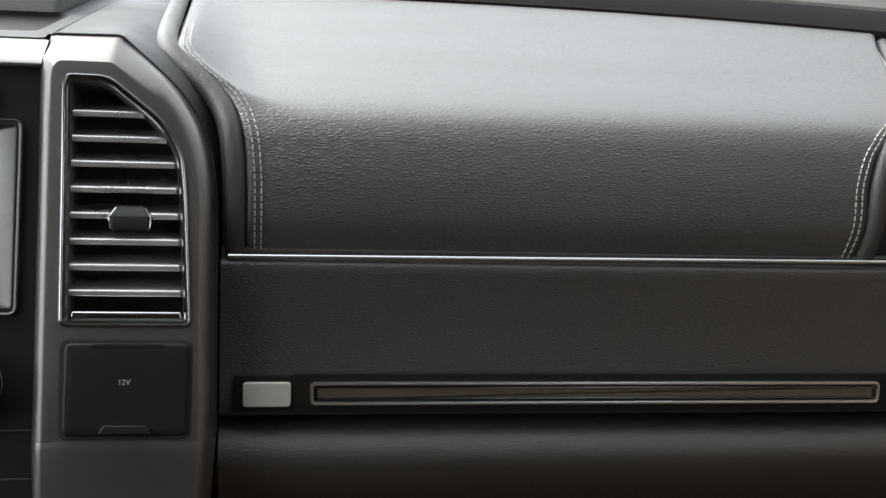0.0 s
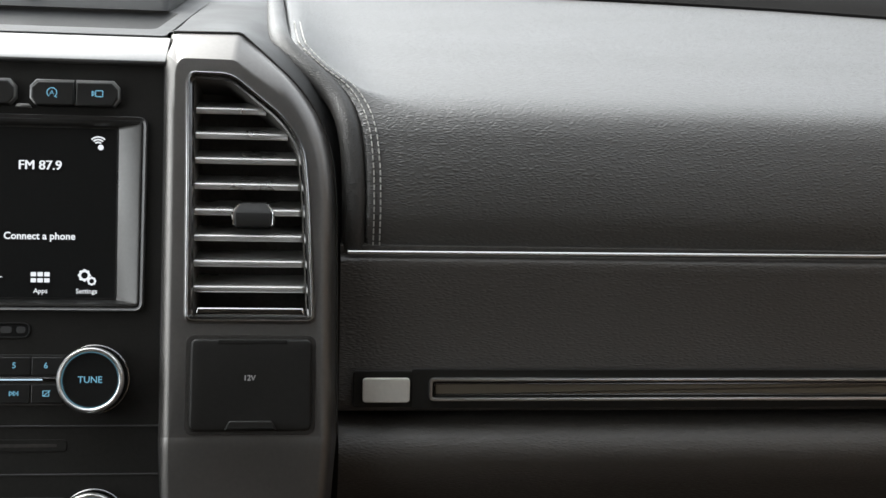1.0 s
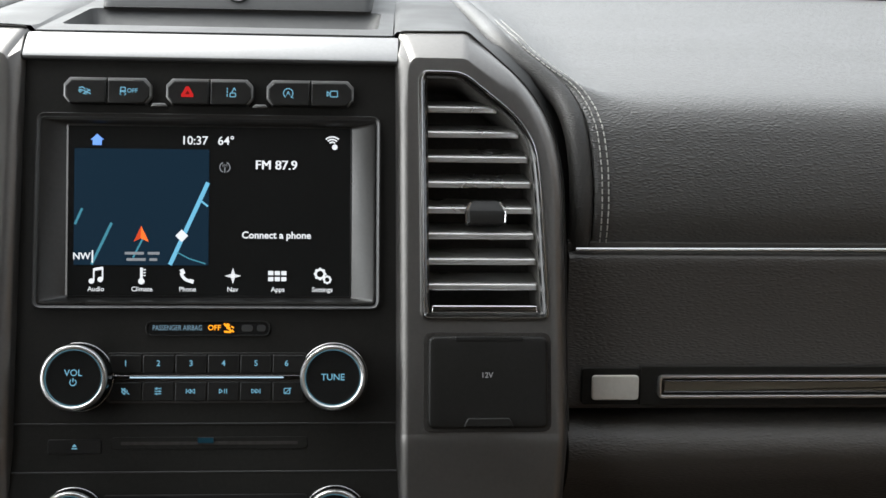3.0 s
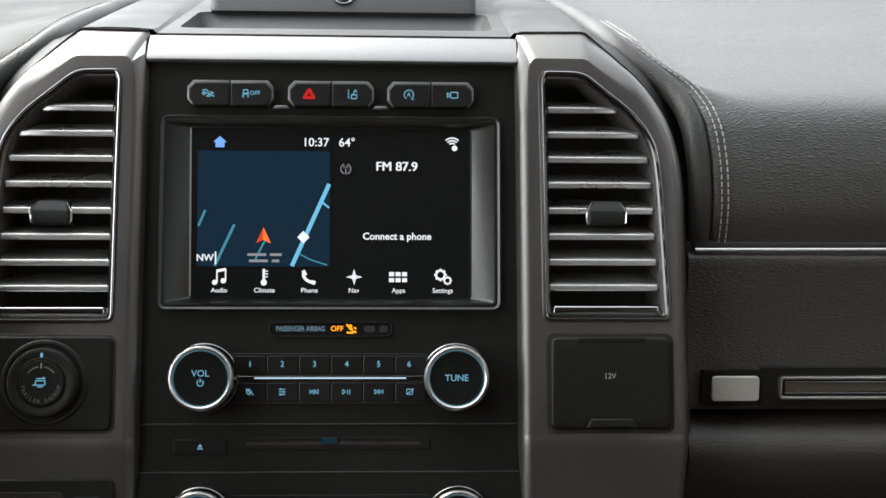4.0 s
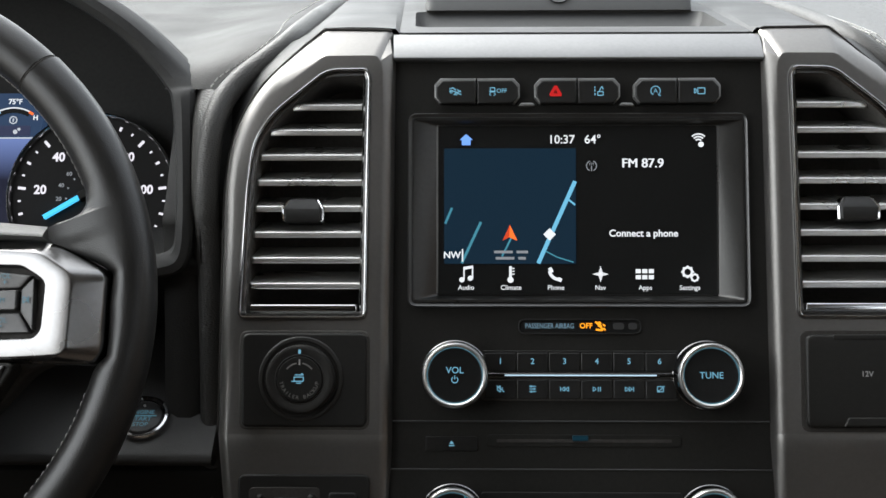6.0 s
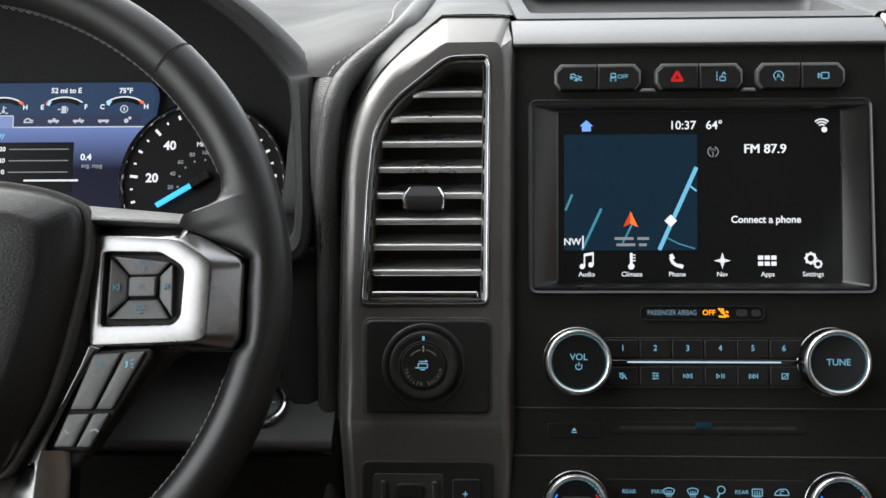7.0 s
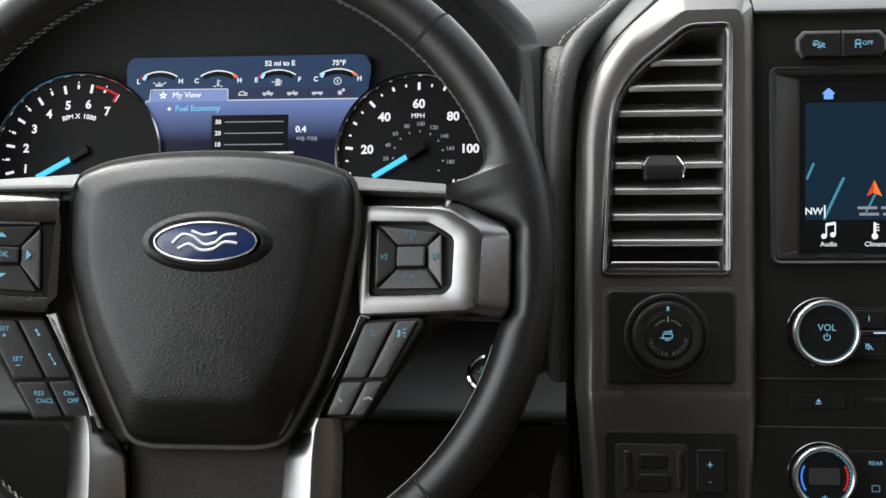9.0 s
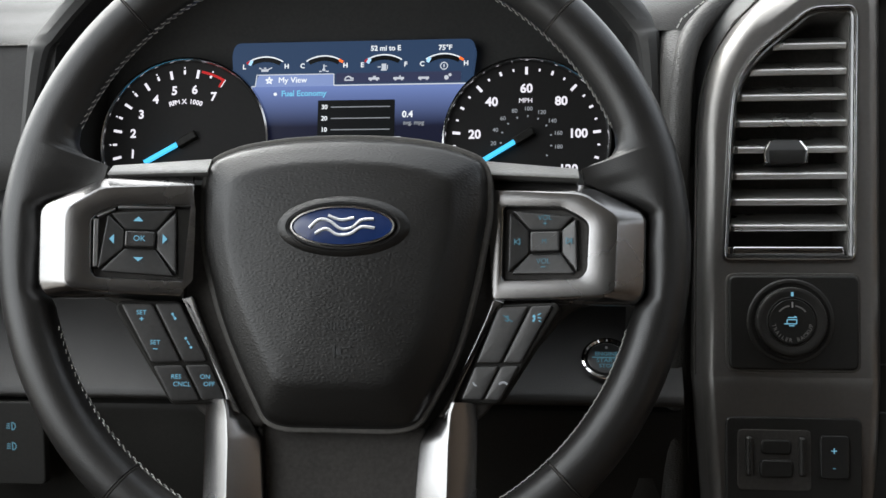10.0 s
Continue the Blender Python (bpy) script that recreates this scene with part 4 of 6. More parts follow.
def top_key(u0, u1, left, right, icon):
    t = thing("dash_key", STACK @ Vector(((u0 + u1) / 2, 75.5, 0)), "dark dashboard key with a silver edge and a lit symbol", "button", "keys above the screen")
    o = chamfered(u0, 67.8, u1, 84.0, left, right)
    part("edge", slab(o, 0, 5.0, 1.0, 2), KEY_EDGE, t, "thin silver edge", m=STACK)
    part("cap", slab(chamfered(u0 + (1.1 if left else 0.25), 67.6, u1 - (1.1 if right else 0.25), 82.4, left, right), 0, 5.7, 1.0, 3), KEY, t, m=STACK)
    u = (u0 + u1) / 2
    fit = lambda shapes: [[(u + (p[0] - u) * 0.74, 75.4 + (p[1] - 75.6) * 0.74) for p in q] for q in shapes]
    if icon == "hazard":
        mark(fit([bar((u - 5.0, 72.4), (u + 5.0, 72.4), 2.6), bar((u - 4.3, 72.2), (u + 0.2, 79.8), 2.6), bar((u + 4.3, 72.2), (u - 0.2, 79.8), 2.6)]), 5.9, L_RED, t, STACK)
        mark(fit([triangle(u, 74.8, 1.7)]), 5.95, L_DARK_RED, t, STACK)
    elif icon == "lane":
        mark(fit([bar((u - 3.6, 71.8), (u - 3.6, 74), 0.9), bar((u - 3.6, 75), (u - 3.6, 77.2), 0.9), bar((u - 3.6, 78), (u - 3.6, 79.6), 0.9), bar((u - 1.4, 71.8), (u + 3.4, 71.8), 0.8), bar((u - 1.2, 72), (u - 1.2, 75), 0.8), bar((u + 3.4, 72), (u + 3.4, 75), 0.8), bar((u - 1.2, 75), (u + 3.4, 75), 0.8), bar((u, 75), (u + 2.2, 79.5), 0.8), bar((u + 2.2, 79.5), (u + 3.6, 77), 0.8)]), 5.9, L_ICE, t, STACK)
    elif icon == "auto":
        mark(fit(arcs(u, 75.6, 4.0, -60, 240, 0.8, 16) + [bar((u + 2.2, 72.4), (u + 4.4, 71.4), 0.8)]), 5.9, L_ICE, t, STACK)
        lettering("A", 4.2, u, 75.2, 5.95, L_ICE, t, STACK)
    elif icon == "camera":
        mark(fit(frame2(u - 1.6, 73, u + 4.4, 78, 0.8) + [bar((u - 4.4, 73.4), (u - 4.4, 77.6), 0.8), bar((u - 4.4, 77.6), (u - 2.4, 75.8), 0.8), bar((u - 4.4, 73.4), (u - 2.4, 75.2), 0.8)]), 5.9, L_ICE, t, STACK)
    elif icon == "slope":
        mark(fit([bar((u - 5.0, 77.6), (u - 1.8, 78.6), 0.9), bar((u - 1.8, 78.6), (u + 0.6, 76.4), 0.9), bar((u - 5.2, 75.6), (u - 1, 75.6), 0.9), bar((u - 1, 75.6), (u + 5.2, 72.6), 0.9), bar((u - 1.5, 72.4), (u + 4.6, 76.2), 0.8), bar((u + 1.4, 77), (u + 4.8, 75), 0.8)] + arcs(u - 3.4, 75.2, 1.2, 0, 330, 0.7, 8) + arcs(u + 1.0, 73.4, 1.1, 0, 330, 0.7, 8)), 5.9, L_ICE, t, STACK)
    else:
        mark(fit(frame2(u - 7, 75.6, u - 3.2, 78.6, 0.8) + [bar((u - 7.8, 75), (u - 2.6, 75), 0.9)] + arcs(u - 6.8, 73, 0.9, 60, 300, 0.6, 6) + arcs(u - 3.6, 73, 0.9, -120, 120, 0.6, 6)), 5.9, L_ICE, t, STACK)
        lettering("OFF", 3.8, u + 2.0, 75.5, 5.95, L_ICE, t, STACK, bold=0.01)


for a, m_, b, ic in ((-91, -64.3, -37, ("slope", "skid")), (-28, -0.9, 26.2, ("hazard", "lane")), (34.5, 62.1, 89.3, ("auto", "camera"))):
    top_key(a, m_ - 0.25, True, False, ic[0])
    top_key(m_ + 0.25, b, False, True, ic[1])
for a, b in ((-37.6, -27.4), (25.6, 35.1)):
    part("key_bridge", slab([Vector(p) for p in ((a - 0.4, 66.3), (b + 0.4, 66.3), (b - 1.4, 68.6), (a + 1.4, 68.6))], 0, 3.4, 0.9), KEY_EDGE, stack, "bright bridge between keys", m=STACK)

# ---- touch screen ----
screen = thing("touch_screen", (0, -0.004, 0.722), "lit touch screen in a deep dark frame, showing map and radio", "screen")
K = 0.3588


def lu(x):
    return (x - 692.5) * K


def lv(y):
    return (380 - y) * K


o1 = box2(-107.6, -60.6, 106.4, 62.0, 5.0, 5)
toS = lambda loop, w: [STACK @ Vector((p.x, p.y, w)) for p in loop]
toL = lambda loop, w: [LCD @ Vector((p.x, p.y, w)) for p in loop]
lin = box2(-88.6, -53.2, 87.4, 53.4, 0.8, 5)
bm = bmesh.new()
loft(bm, [toS(o1, -0.2), toS(o1, 2.6), toS(inset(o1, 0.7), 3.4), toS(inset(o1, 1.6), 2.7), toS(inset(o1, 2.6), 2.4)])
part("outer_bead", bm, DARK_SATIN, screen)
bm = bmesh.new()
loft(bm, [toS(inset(o1, 2.5), 2.4), toS(inset(o1, 3.2), 3.2), toS(inset(o1, 4.6), 3.0), toL(inset(lin, -1.2), -0.2), toL(lin, 0.1), toL(lin, -0.6)])
part("sloping_frame", bm, material("screen_frame_plastic", (0.085, 0.084, 0.082), 0.34, metal=0.9, grain=0.03, vary=0.06), screen, sharp=24)
part("glass", slab(inset(lin, -0.4), -4, -0.3, 0.2), GLASS_BLACK, screen, m=LCD)
S = LCD


def word(body, px, py, size, mat=None, bold=0.012, align="CENTER"):
    return lettering(body, size, lu(px), lv(py), 0.35, mat or L_WHITE, screen, S, bold=bold, align=align)


mp0, mp1, mq0, mq1 = lu(456), lu(688.5), lv(475), lv(271)
part("map", slab(box2(mp0, mq0, mp1, mq1), -0.3, 0.05, 0.02, 1), L_MAP, screen, m=S)


def road(x0, y0, x1, y1, wide, mat, w=0.12):
    return mark([bar((lu(x0), lv(y0)), (lu(x1), lv(y1)), wide)], w, mat, screen, S, "road", 0.05)


road(687, 329, 622, 474, 2.6, L_ROAD)
road(672, 359, 687, 371, 1.2, L_ROAD)
road(634, 452, 655, 463, 0.8, L_ROAD2)
road(655, 463, 684, 472, 0.8, L_ROAD2)
road(521, 401, 487, 474, 1.7, L_ROAD2)
road(470, 376, 458, 404, 1.5, L_ROAD2)
road(574, 430, 558, 462, 1.2, L_ROAD2)
mark([[(lu(572), lv(406)), (lu(571), lv(428)), (lu(585), lv(434))]], 0.3, L_ORANGE, screen, S, "position_arrow")
mark([[(lu(572), lv(406)), (lu(559), lv(434)), (lu(571), lv(428))]], 0.3, L_DARK_ORANGE, screen, S, "position_arrow")
mark([[(lu(642), lv(412)), (lu(653), lv(423)), (lu(642), lv(434)), (lu(631), lv(423))]], 0.3, L_WHITE, screen, S, "route_marker")
word("NW", 470, 460, 6.0, bold=0.02)
mark([bar((lu(488.5), lv(449)), (lu(488.5), lv(471)), 0.9)], 0.3, L_WHITE, screen, S, "compass_bar")
for y, a, b in ((454, 544, 604), (465, 547, 600)):
    for k0, k1 in (((a, a + (b - a) * 0.55), (a + (b - a) * 0.66, b)) if y == 454 else ((a, a + (b - a) * 0.62), (a + (b - a) * 0.75, b))):
        mark([bar((lu(k0), lv(y)), (lu(k1), lv(y)), 1.7)], 0.3, L_GREY, screen, S, "street_name_bar")
word("10:37", 663, 256, 7.6, bold=0.01)
word("64°", 718, 256, 7.6, bold=0.01)
word("FM 87.9", 806, 298, 8.2, bold=0.035)
word("Connect a phone", 807, 421.5, 6.2, bold=0.022)
for body, x in (("Audio", 495), ("Climate", 574), ("Phone", 653), ("Nav", 731), ("Apps", 810), ("Settings", 888)):
    word(body, x, 517, 4.2, bold=0.009)
hx, hy = lu(495), lv(256)
mark([[(hx - 4.2, hy), (hx + 4.2, hy), (hx, hy + 3.8)], [(hx - 2.8, hy - 3.3), (hx + 2.8, hy - 3.3), (hx + 2.8, hy + 0.2), (hx - 2.8, hy + 0.2)]], 0.3, L_HOME, screen, S, "home_icon")
wx, wy = lu(904), lv(262)
mark(sum((arcs(wx, wy, r, 45, 135, 0.9, 6) for r in (2.4, 4.1, 5.8)), []) + [circle(wx + 1.6, wy - 0.8, 1.8, 10)], 0.3, L_WHITE, screen, S, "wifi_icon")
rx, ry = lu(716), lv(302)
mark(arcs(rx, ry, 3.2, 110, 250, 0.6, 8) + arcs(rx, ry, 3.2, -70, 70, 0.6, 8) + [bar((rx, ry - 3.4), (rx, ry), 0.6)], 0.3, L_GREY, screen, S, "radio_icon")
lettering("FM", 2.6, rx, ry + 1, 0.35, L_GREY, screen, S)
ax, ay = lu(495), lv(493)
mark([circle(ax - 2.8, ay - 3.6, 1.7, 10), circle(ax + 2.6, ay - 2.6, 1.7, 10), bar((ax - 1.4, ay - 3.6), (ax - 1.4, ay + 4.2), 0.9), bar((ax + 4.0, ay - 2.6), (ax + 4.0, ay + 5), 0.9), bar((ax - 1.6, ay + 3.6), (ax + 4.2, ay + 4.6), 1.8)], 0.3, L_WHITE, screen, S, "note_icon")
ax = lu(573)
mark([bar((ax, ay - 3), (ax, ay + 5), 1.6), circle(ax, ay - 3.6, 2.0, 10)] + [bar((ax + 1, ay + k), (ax + 2.6, ay + k), 0.7) for k in (0, 1.8, 3.6)], 0.3, L_WHITE, screen, S, "thermometer_icon")
ax = lu(652)
mark([bar((ax - 3.6, ay + 4), (ax - 2.2, ay + 1), 2.4)] + arcs(ax + 2.6, ay + 3, 6.4, 190, 260, 1.9, 8) + [bar((ax + 1.4, ay - 3.0), (ax + 4.0, ay - 4.0), 2.4)], 0.3, L_WHITE, screen, S, "handset_icon")
ax = lu(731.5)
mark([[(ax, ay + 5.2), (ax - 1.2, ay + 1.2), (ax + 1.2, ay + 1.2)], [(ax, ay - 5.2), (ax + 1.2, ay - 1.2), (ax - 1.2, ay - 1.2)], [(ax - 5.2, ay), (ax - 1.2, ay - 1.2), (ax - 1.2, ay + 1.2)], [(ax + 5.2, ay), (ax + 1.2, ay + 1.2), (ax + 1.2, ay - 1.2)], [(ax - 1.2, ay - 1.2), (ax + 1.2, ay - 1.2), (ax + 1.2, ay + 1.2), (ax - 1.2, ay + 1.2)]], 0.3, L_WHITE, screen, S, "star_icon")
ax = lu(809)
mark([box2(ax + i * 4.1 - 1.6, ay + j * 3.8 - 1.3, ax + i * 4.1 + 1.6, ay + j * 3.8 + 1.3) for i in (-1, 0, 1) for j in (-0.5, 0.5)], 0.3, L_WHITE, screen, S, "apps_icon")
for gx, gy, r in ((lu(884), lv(489), 2.8), (lu(896.5), lv(499), 2.0)):
    mark(arcs(gx, gy, r, 0, 360, r * 0.5, 14) + [bar((gx + r * math.cos(a), gy + r * math.sin(a)), (gx + 1.42 * r * math.cos(a), gy + 1.42 * r * math.sin(a)), r * 0.42) for a in [k * math.pi / 4 for k in range(8)]], 0.3, L_WHITE, screen, S, "gear_icon")

# ---- airbag lamp ----
pill = thing("airbag_lamp", STACK @ Vector((0, -72.4, 0)), "dark oval lamp reading passenger airbag off in amber", "indicator lamp")
o = box2(-38.4, -77.2, 38.2, -67.8, 4.6, 6)
part("frame", ring(o, inset(o, 0.7), 0, 1.2, 0.3), DARK, pill, m=STACK)
part("lens", slab(inset(o, 0.7), -1, 0.5, 0.2), GLASS_BLACK, pill, m=STACK)
lettering("PASSENGER AIRBAG", 4.6, -18.9, -72.3, 0.8, L_PALE, pill, STACK, bold=0.006, squeeze=0.74)
for u0, u1 in ((20.5, 27.5), (30, 35.5)):
    part("unlit_symbol", slab(box2(u0, -74.4, u1, -70.2, 1.6), 0, 0.8, 0.1, 1), DIM_DARK, pill, m=STACK)
lettering("OFF", 4.6, 3.8, -72.2, 0.8, L_AMBER, pill, STACK, bold=0.02)
mark([circle(12, -70.6, 1.3, 10), bar((9.6, -69.4), (14.6, -74.6), 1.1), bar((9.8, -74.4), (14, -74.8), 1.2), bar((11.4, -71.8), (13.6, -72.6), 1.5), bar((14.2, -71.2), (15.8, -72.2), 1.0), bar((15.8, -74.8), (14.6, -73.4), 1.0)], 0.8, L_AMBER, pill, STACK, "figure_icon")

# ---- radio keys and dials ----


def dial(u, v, r, w, words, name="control_dial", label="black rotary dial with a bright knurled metal ring"):
    t = thing(name, STACK @ Vector((u, v, 0)), label, "dial", "centre stack dials")
    n = 120
    bm = bmesh.new()
    k1 = [Vector((u + (r + (0.28 if k % 2 else -0.05)) * math.cos(2 * math.pi * k / n), v + (r + (0.28 if k % 2 else -0.05)) * math.sin(2 * math.pi * k / n))) for k in range(n)]
    loft(bm, [at(circle(u, v, r + 0.6, n), 0), at(circle(u, v, r + 0.6, n), 2), at(k1, 2.4), at([Vector((u, v)) + (p - Vector((u, v))) * 0.985 for p in k1], w - 3.0), at(circle(u, v, r - 0.6, n), w - 2.2)])
    part("knurled_skirt", bm, DARK_CHROME, t, m=STACK)
    bm = bmesh.new()
    loft(bm, [at(circle(u, v, rr, 72), ww) for rr, ww in ((r - 0.5, w - 2.4), (r - 0.9, w - 1.0), (r - 1.7, w - 0.2), (r - 2.6, w), (r - 3.3, w - 0.5), (r - 3.6, w - 2.2))])
    part("bright_ring", bm, BRIGHT_CHROME, t, "bright satin metal ring", m=STACK)
    bm = bmesh.new()
    loft(bm, [at(circle(u, v, r - 3.6, 72), w - 2.1), at(circle(u, v, r - 4.2, 72), w - 2.1)])
    part("light_ring", bm, L_DIM, t, "dim blue light ring", m=STACK)
    part("face", slab(circle(u, v, r - 4.1, 72), w - 6, w - 1.6, 0.6), GLASS_BLACK, t, m=STACK)
    for body, dv, size in words:
        lettering(body, size, u, v + dv, w - 1.3, L_ICE, t, STACK, bold=0.008)
    return t


d = dial(-77.9, -102.4, 20.6, 17.6, (("VOL", 2.8, 5.6),))
mark(arcs(-77.9, -105.2, 1.9, -235, 55, 0.6, 10) + [bar((-77.9, -105), (-77.9, -102.6), 0.6)], 16.4, L_ICE, d, STACK, "power_icon")
dial(77.9, -102.4, 20.6, 17.6, (("TUNE", 0.0, 5.6),))
radio = thing("radio_keys", STACK @ Vector((0, -103, 0)), "two rows of black radio keys parted by a lit line", "keypad")
part("key_bed", slab(box2(-62, -118.6, 62, -87.6, 3), -1, 0.7, 0.4), MATTE, radio, m=STACK)
part("bed_lip", slab(box2(-60.5, -88.3, 60.5, -87.5, 0.3), 0, 2.2, 0.3, 1), DARK, radio, m=STACK)
COLS = [-59.6 + 19.9 * k for k in range(7)]
for k in range(6):
    a, b = COLS[k], COLS[k + 1]
    key = part("preset_key", slab(box2(a + 0.25, -100.3, b - 0.25, -88.8, 0.8, 2), 0, 2.6, 0.7), KEY, radio, m=STACK)
    lettering(str(k + 1), 5.0, (a + b) / 2 + (0 if k < 5 else -1), -94.2, 2.8, L_ICE, key, STACK, bold=0.012)
    key = part("mode_key", slab(box2(a + 0.25, -117.4, b - 0.25, -105.6, 0.8, 2), 0, 2.2, 0.7), KEY, radio, m=STACK)
    u, v = (a + b) / 2, -111.2
    hollow = lambda x, s: [bar((x, v - 1.7), (x, v + 1.7), 0.55), bar((x, v + 1.7), (x + 2.5 * s, v), 0.55), bar((x, v - 1.7), (x + 2.5 * s, v), 0.55)]
    icons = [
        [bar((u - 2.4, v - 0.8), (u - 2.4, v + 0.8), 0.7), bar((u - 2.4, v + 0.8), (u - 0.2, v + 2.4), 0.7), bar((u - 2.4, v - 0.8), (u - 0.2, v - 2.4), 0.7), bar((u - 0.2, v - 2.4), (u - 0.2, v + 2.4), 0.7), bar((u - 3, v + 2.4), (u + 3, v - 2.4), 0.7), bar((u + 1.4, v - 1.2), (u + 1.4, v + 1.2), 0.6)],
        [bar((u - 2.6, v + k2 * 2.0), (u + 2.6, v + k2 * 2.0), 0.6) for k2 in (-1, 0, 1)] + [bar((u + d0, v + k2 * 2.0 - 0.9), (u + d0, v + k2 * 2.0 + 0.9), 0.7) for k2, d0 in ((-1, -1), (0, 1.2), (1, -1.2))],
        [bar((u - 3.3, v - 1.8), (u - 3.3, v + 1.8), 0.6)] + hollow(u, -1) + hollow(u + 3, -1),
        hollow(u - 3, 1) + [bar((u + 1, v - 1.8), (u + 1, v + 1.8), 0.6), bar((u + 2.6, v - 1.8), (u + 2.6, v + 1.8), 0.6)],
        hollow(u - 3, 1) + hollow(u, 1) + [bar((u + 3.3, v - 1.8), (u + 3.3, v + 1.8), 0.6)],
        frame2(u - 3, v - 2, u + 1.4, v + 2, 0.6) + [bar((u - 3, v - 2.2), (u + 2.4, v + 2.4), 0.6)],
    ][k]
    mark([[(u + (p[0] - u) * 0.8, v + (p[1] - v) * 0.8) for p in q] for q in icons], 2.5, L_ICE, key, STACK)
part("bright_line", slab(box2(-58.5, -104.2, 58.5, -101.4, 1.0, 3), 0, 2.6, 0.5), DARK_CHROME, radio, "smoked chrome rail", m=STACK)
part("lit_line", slab(box2(-47, -103.2, 47, -102.3), 0, 2.9, 0.1, 1), glow("lit_line_white", (0.45, 0.62, 0.75), 0.9), radio, "lit pale blue line", m=STACK)

slot = thing("disc_player", STACK @ Vector((0, -146, 0)), "black disc slot panel with a lit eject key", "disc player")
part("slot_lip", slab(box2(-58, -146.8, 62, -139.4, 2), -1, 0.1, 0.3), BLACK, slot, m=STACK)
part("slot", slab(box2(-52, -144.2, 56, -142.2, 0.6), -1, 0.2, 0.1, 1), DEEP, slot, m=STACK)
part("logo_bar", slab(box2(-5.2, -143, 4.4, -139.8, 0.4), 0, 1.2, 0.1, 1), glow("slot_blue", (0.012, 0.05, 0.075), 0.3), slot, "dim blue bar", m=STACK)
key = part("eject_key", slab(box2(-96, -149.4, -64, -140.6, 1), -1, 0.5, 0.4), KEY, slot, m=STACK)
mark([[(-81.4, -145.2), (-78.4, -145.2), (-79.9, -143.2)], bar((-81.6, -146.2), (-78.2, -146.2), 0.6)], 0.7, L_ICE, key, STACK)

for u in (-79.4, 79.4):
    d = dial(u, -189.4, 19.6, 13.0, (), "climate_dial", "black temperature dial with red and blue arcs, metal ring")
    mark(arcs(u, -189.4, 13.6, 150, 215, 1.1, 8), 11.9, glow("cold_blue", (0.05, 0.25, 0.95), 0.7), d, STACK, "cold_arc")
    mark(arcs(u, -189.4, 13.6, -35, 30, 1.1, 8), 11.9, L_RED, d, STACK, "hot_arc")
    part("window", slab(box2(u - 9, -194, u + 9, -184, 1), 9, 11.9, 0.3), DIM_DARK, d, m=STACK)
    mark([circle(u + 15.2 * math.cos(radians(a)), -189.4 + 15.2 * math.sin(radians(a)), 0.55, 6) for a in range(-30, 61, 9)], 11.9, L_ROAD2, d, STACK, "scale_dots")
    mark(arcs(u, -202.5, 1.7, -235, 55, 0.6, 8) + [bar((u, -202.3), (u, -200.2), 0.6)], 11.9, L_ICE, d, STACK, "power_icon")

climate = thing("climate_keys", STACK @ Vector((0, -195, 0)), "black climate keys with lit ice-blue symbols", "keypad")
for body, u, v in (("REAR", -46.6, -182), ("MAX", -29.2, -182), ("REAR", 22.0, -182), ("AUTO", -26.4, -196.6)):
    lettering(body, 3.6, u, v, 1.2, L_ICE, climate, STACK)
for u in (-22.2, -7.7):
    mark(arcs(u, -184.6, 5.0, 50, 130, 0.6, 6) + [bar((u - 3.4, -180.8), (u - 2.4, -183.4), 0.6), bar((u + 3.4, -180.8), (u + 2.4, -183.4), 0.6), bar((u - 2.4, -183.4), (u + 2.4, -183.4), 0.6)] + [bar((u + k, -185.2), (u + k, -181.2), 0.5) for k in (-1.3, 0, 1.3)], 1.2, L_ICE, climate, STACK, "defrost_icon")
mark(frame2(28.4, -184.2, 34.4, -180, 0.6) + [bar((u, -185.4), (u, -181.2), 0.5) for u in (30, 31.4, 32.8)], 1.2, L_ICE, climate, STACK, "defrost_icon")
mark(arcs(9.6, -180.6, 2.3, 0, 360, 0.6, 12) + [bar((8.6, -183), (6.8, -186.4), 0.8), bar((6.8, -186.4), (12.4, -186.4), 0.8), bar((-0.8, -184.4), (4.4, -186.4), 0.8)], 1.2, L_ICE, climate, STACK, "airflow_icon")
mark([bar((42, -183.6), (50.4, -183.6), 0.6), bar((42, -183.6), (42.4, -181.8), 0.6), bar((42.4, -181.8), (45, -180), 0.6), bar((45, -180), (49, -180), 0.6), bar((49, -180), (50.4, -182), 0.6), bar((50.4, -182), (50.4, -183.6), 0.6)] + arcs(46.6, -182.2, 1.3, 30, 300, 0.5, 8), 1.2, L_ICE, climate, STACK, "car_icon")
mark(frame2(-49, -199, -44.6, -195.4, 0.6), 1.2, L_DIM, climate, STACK, "seat_icon")

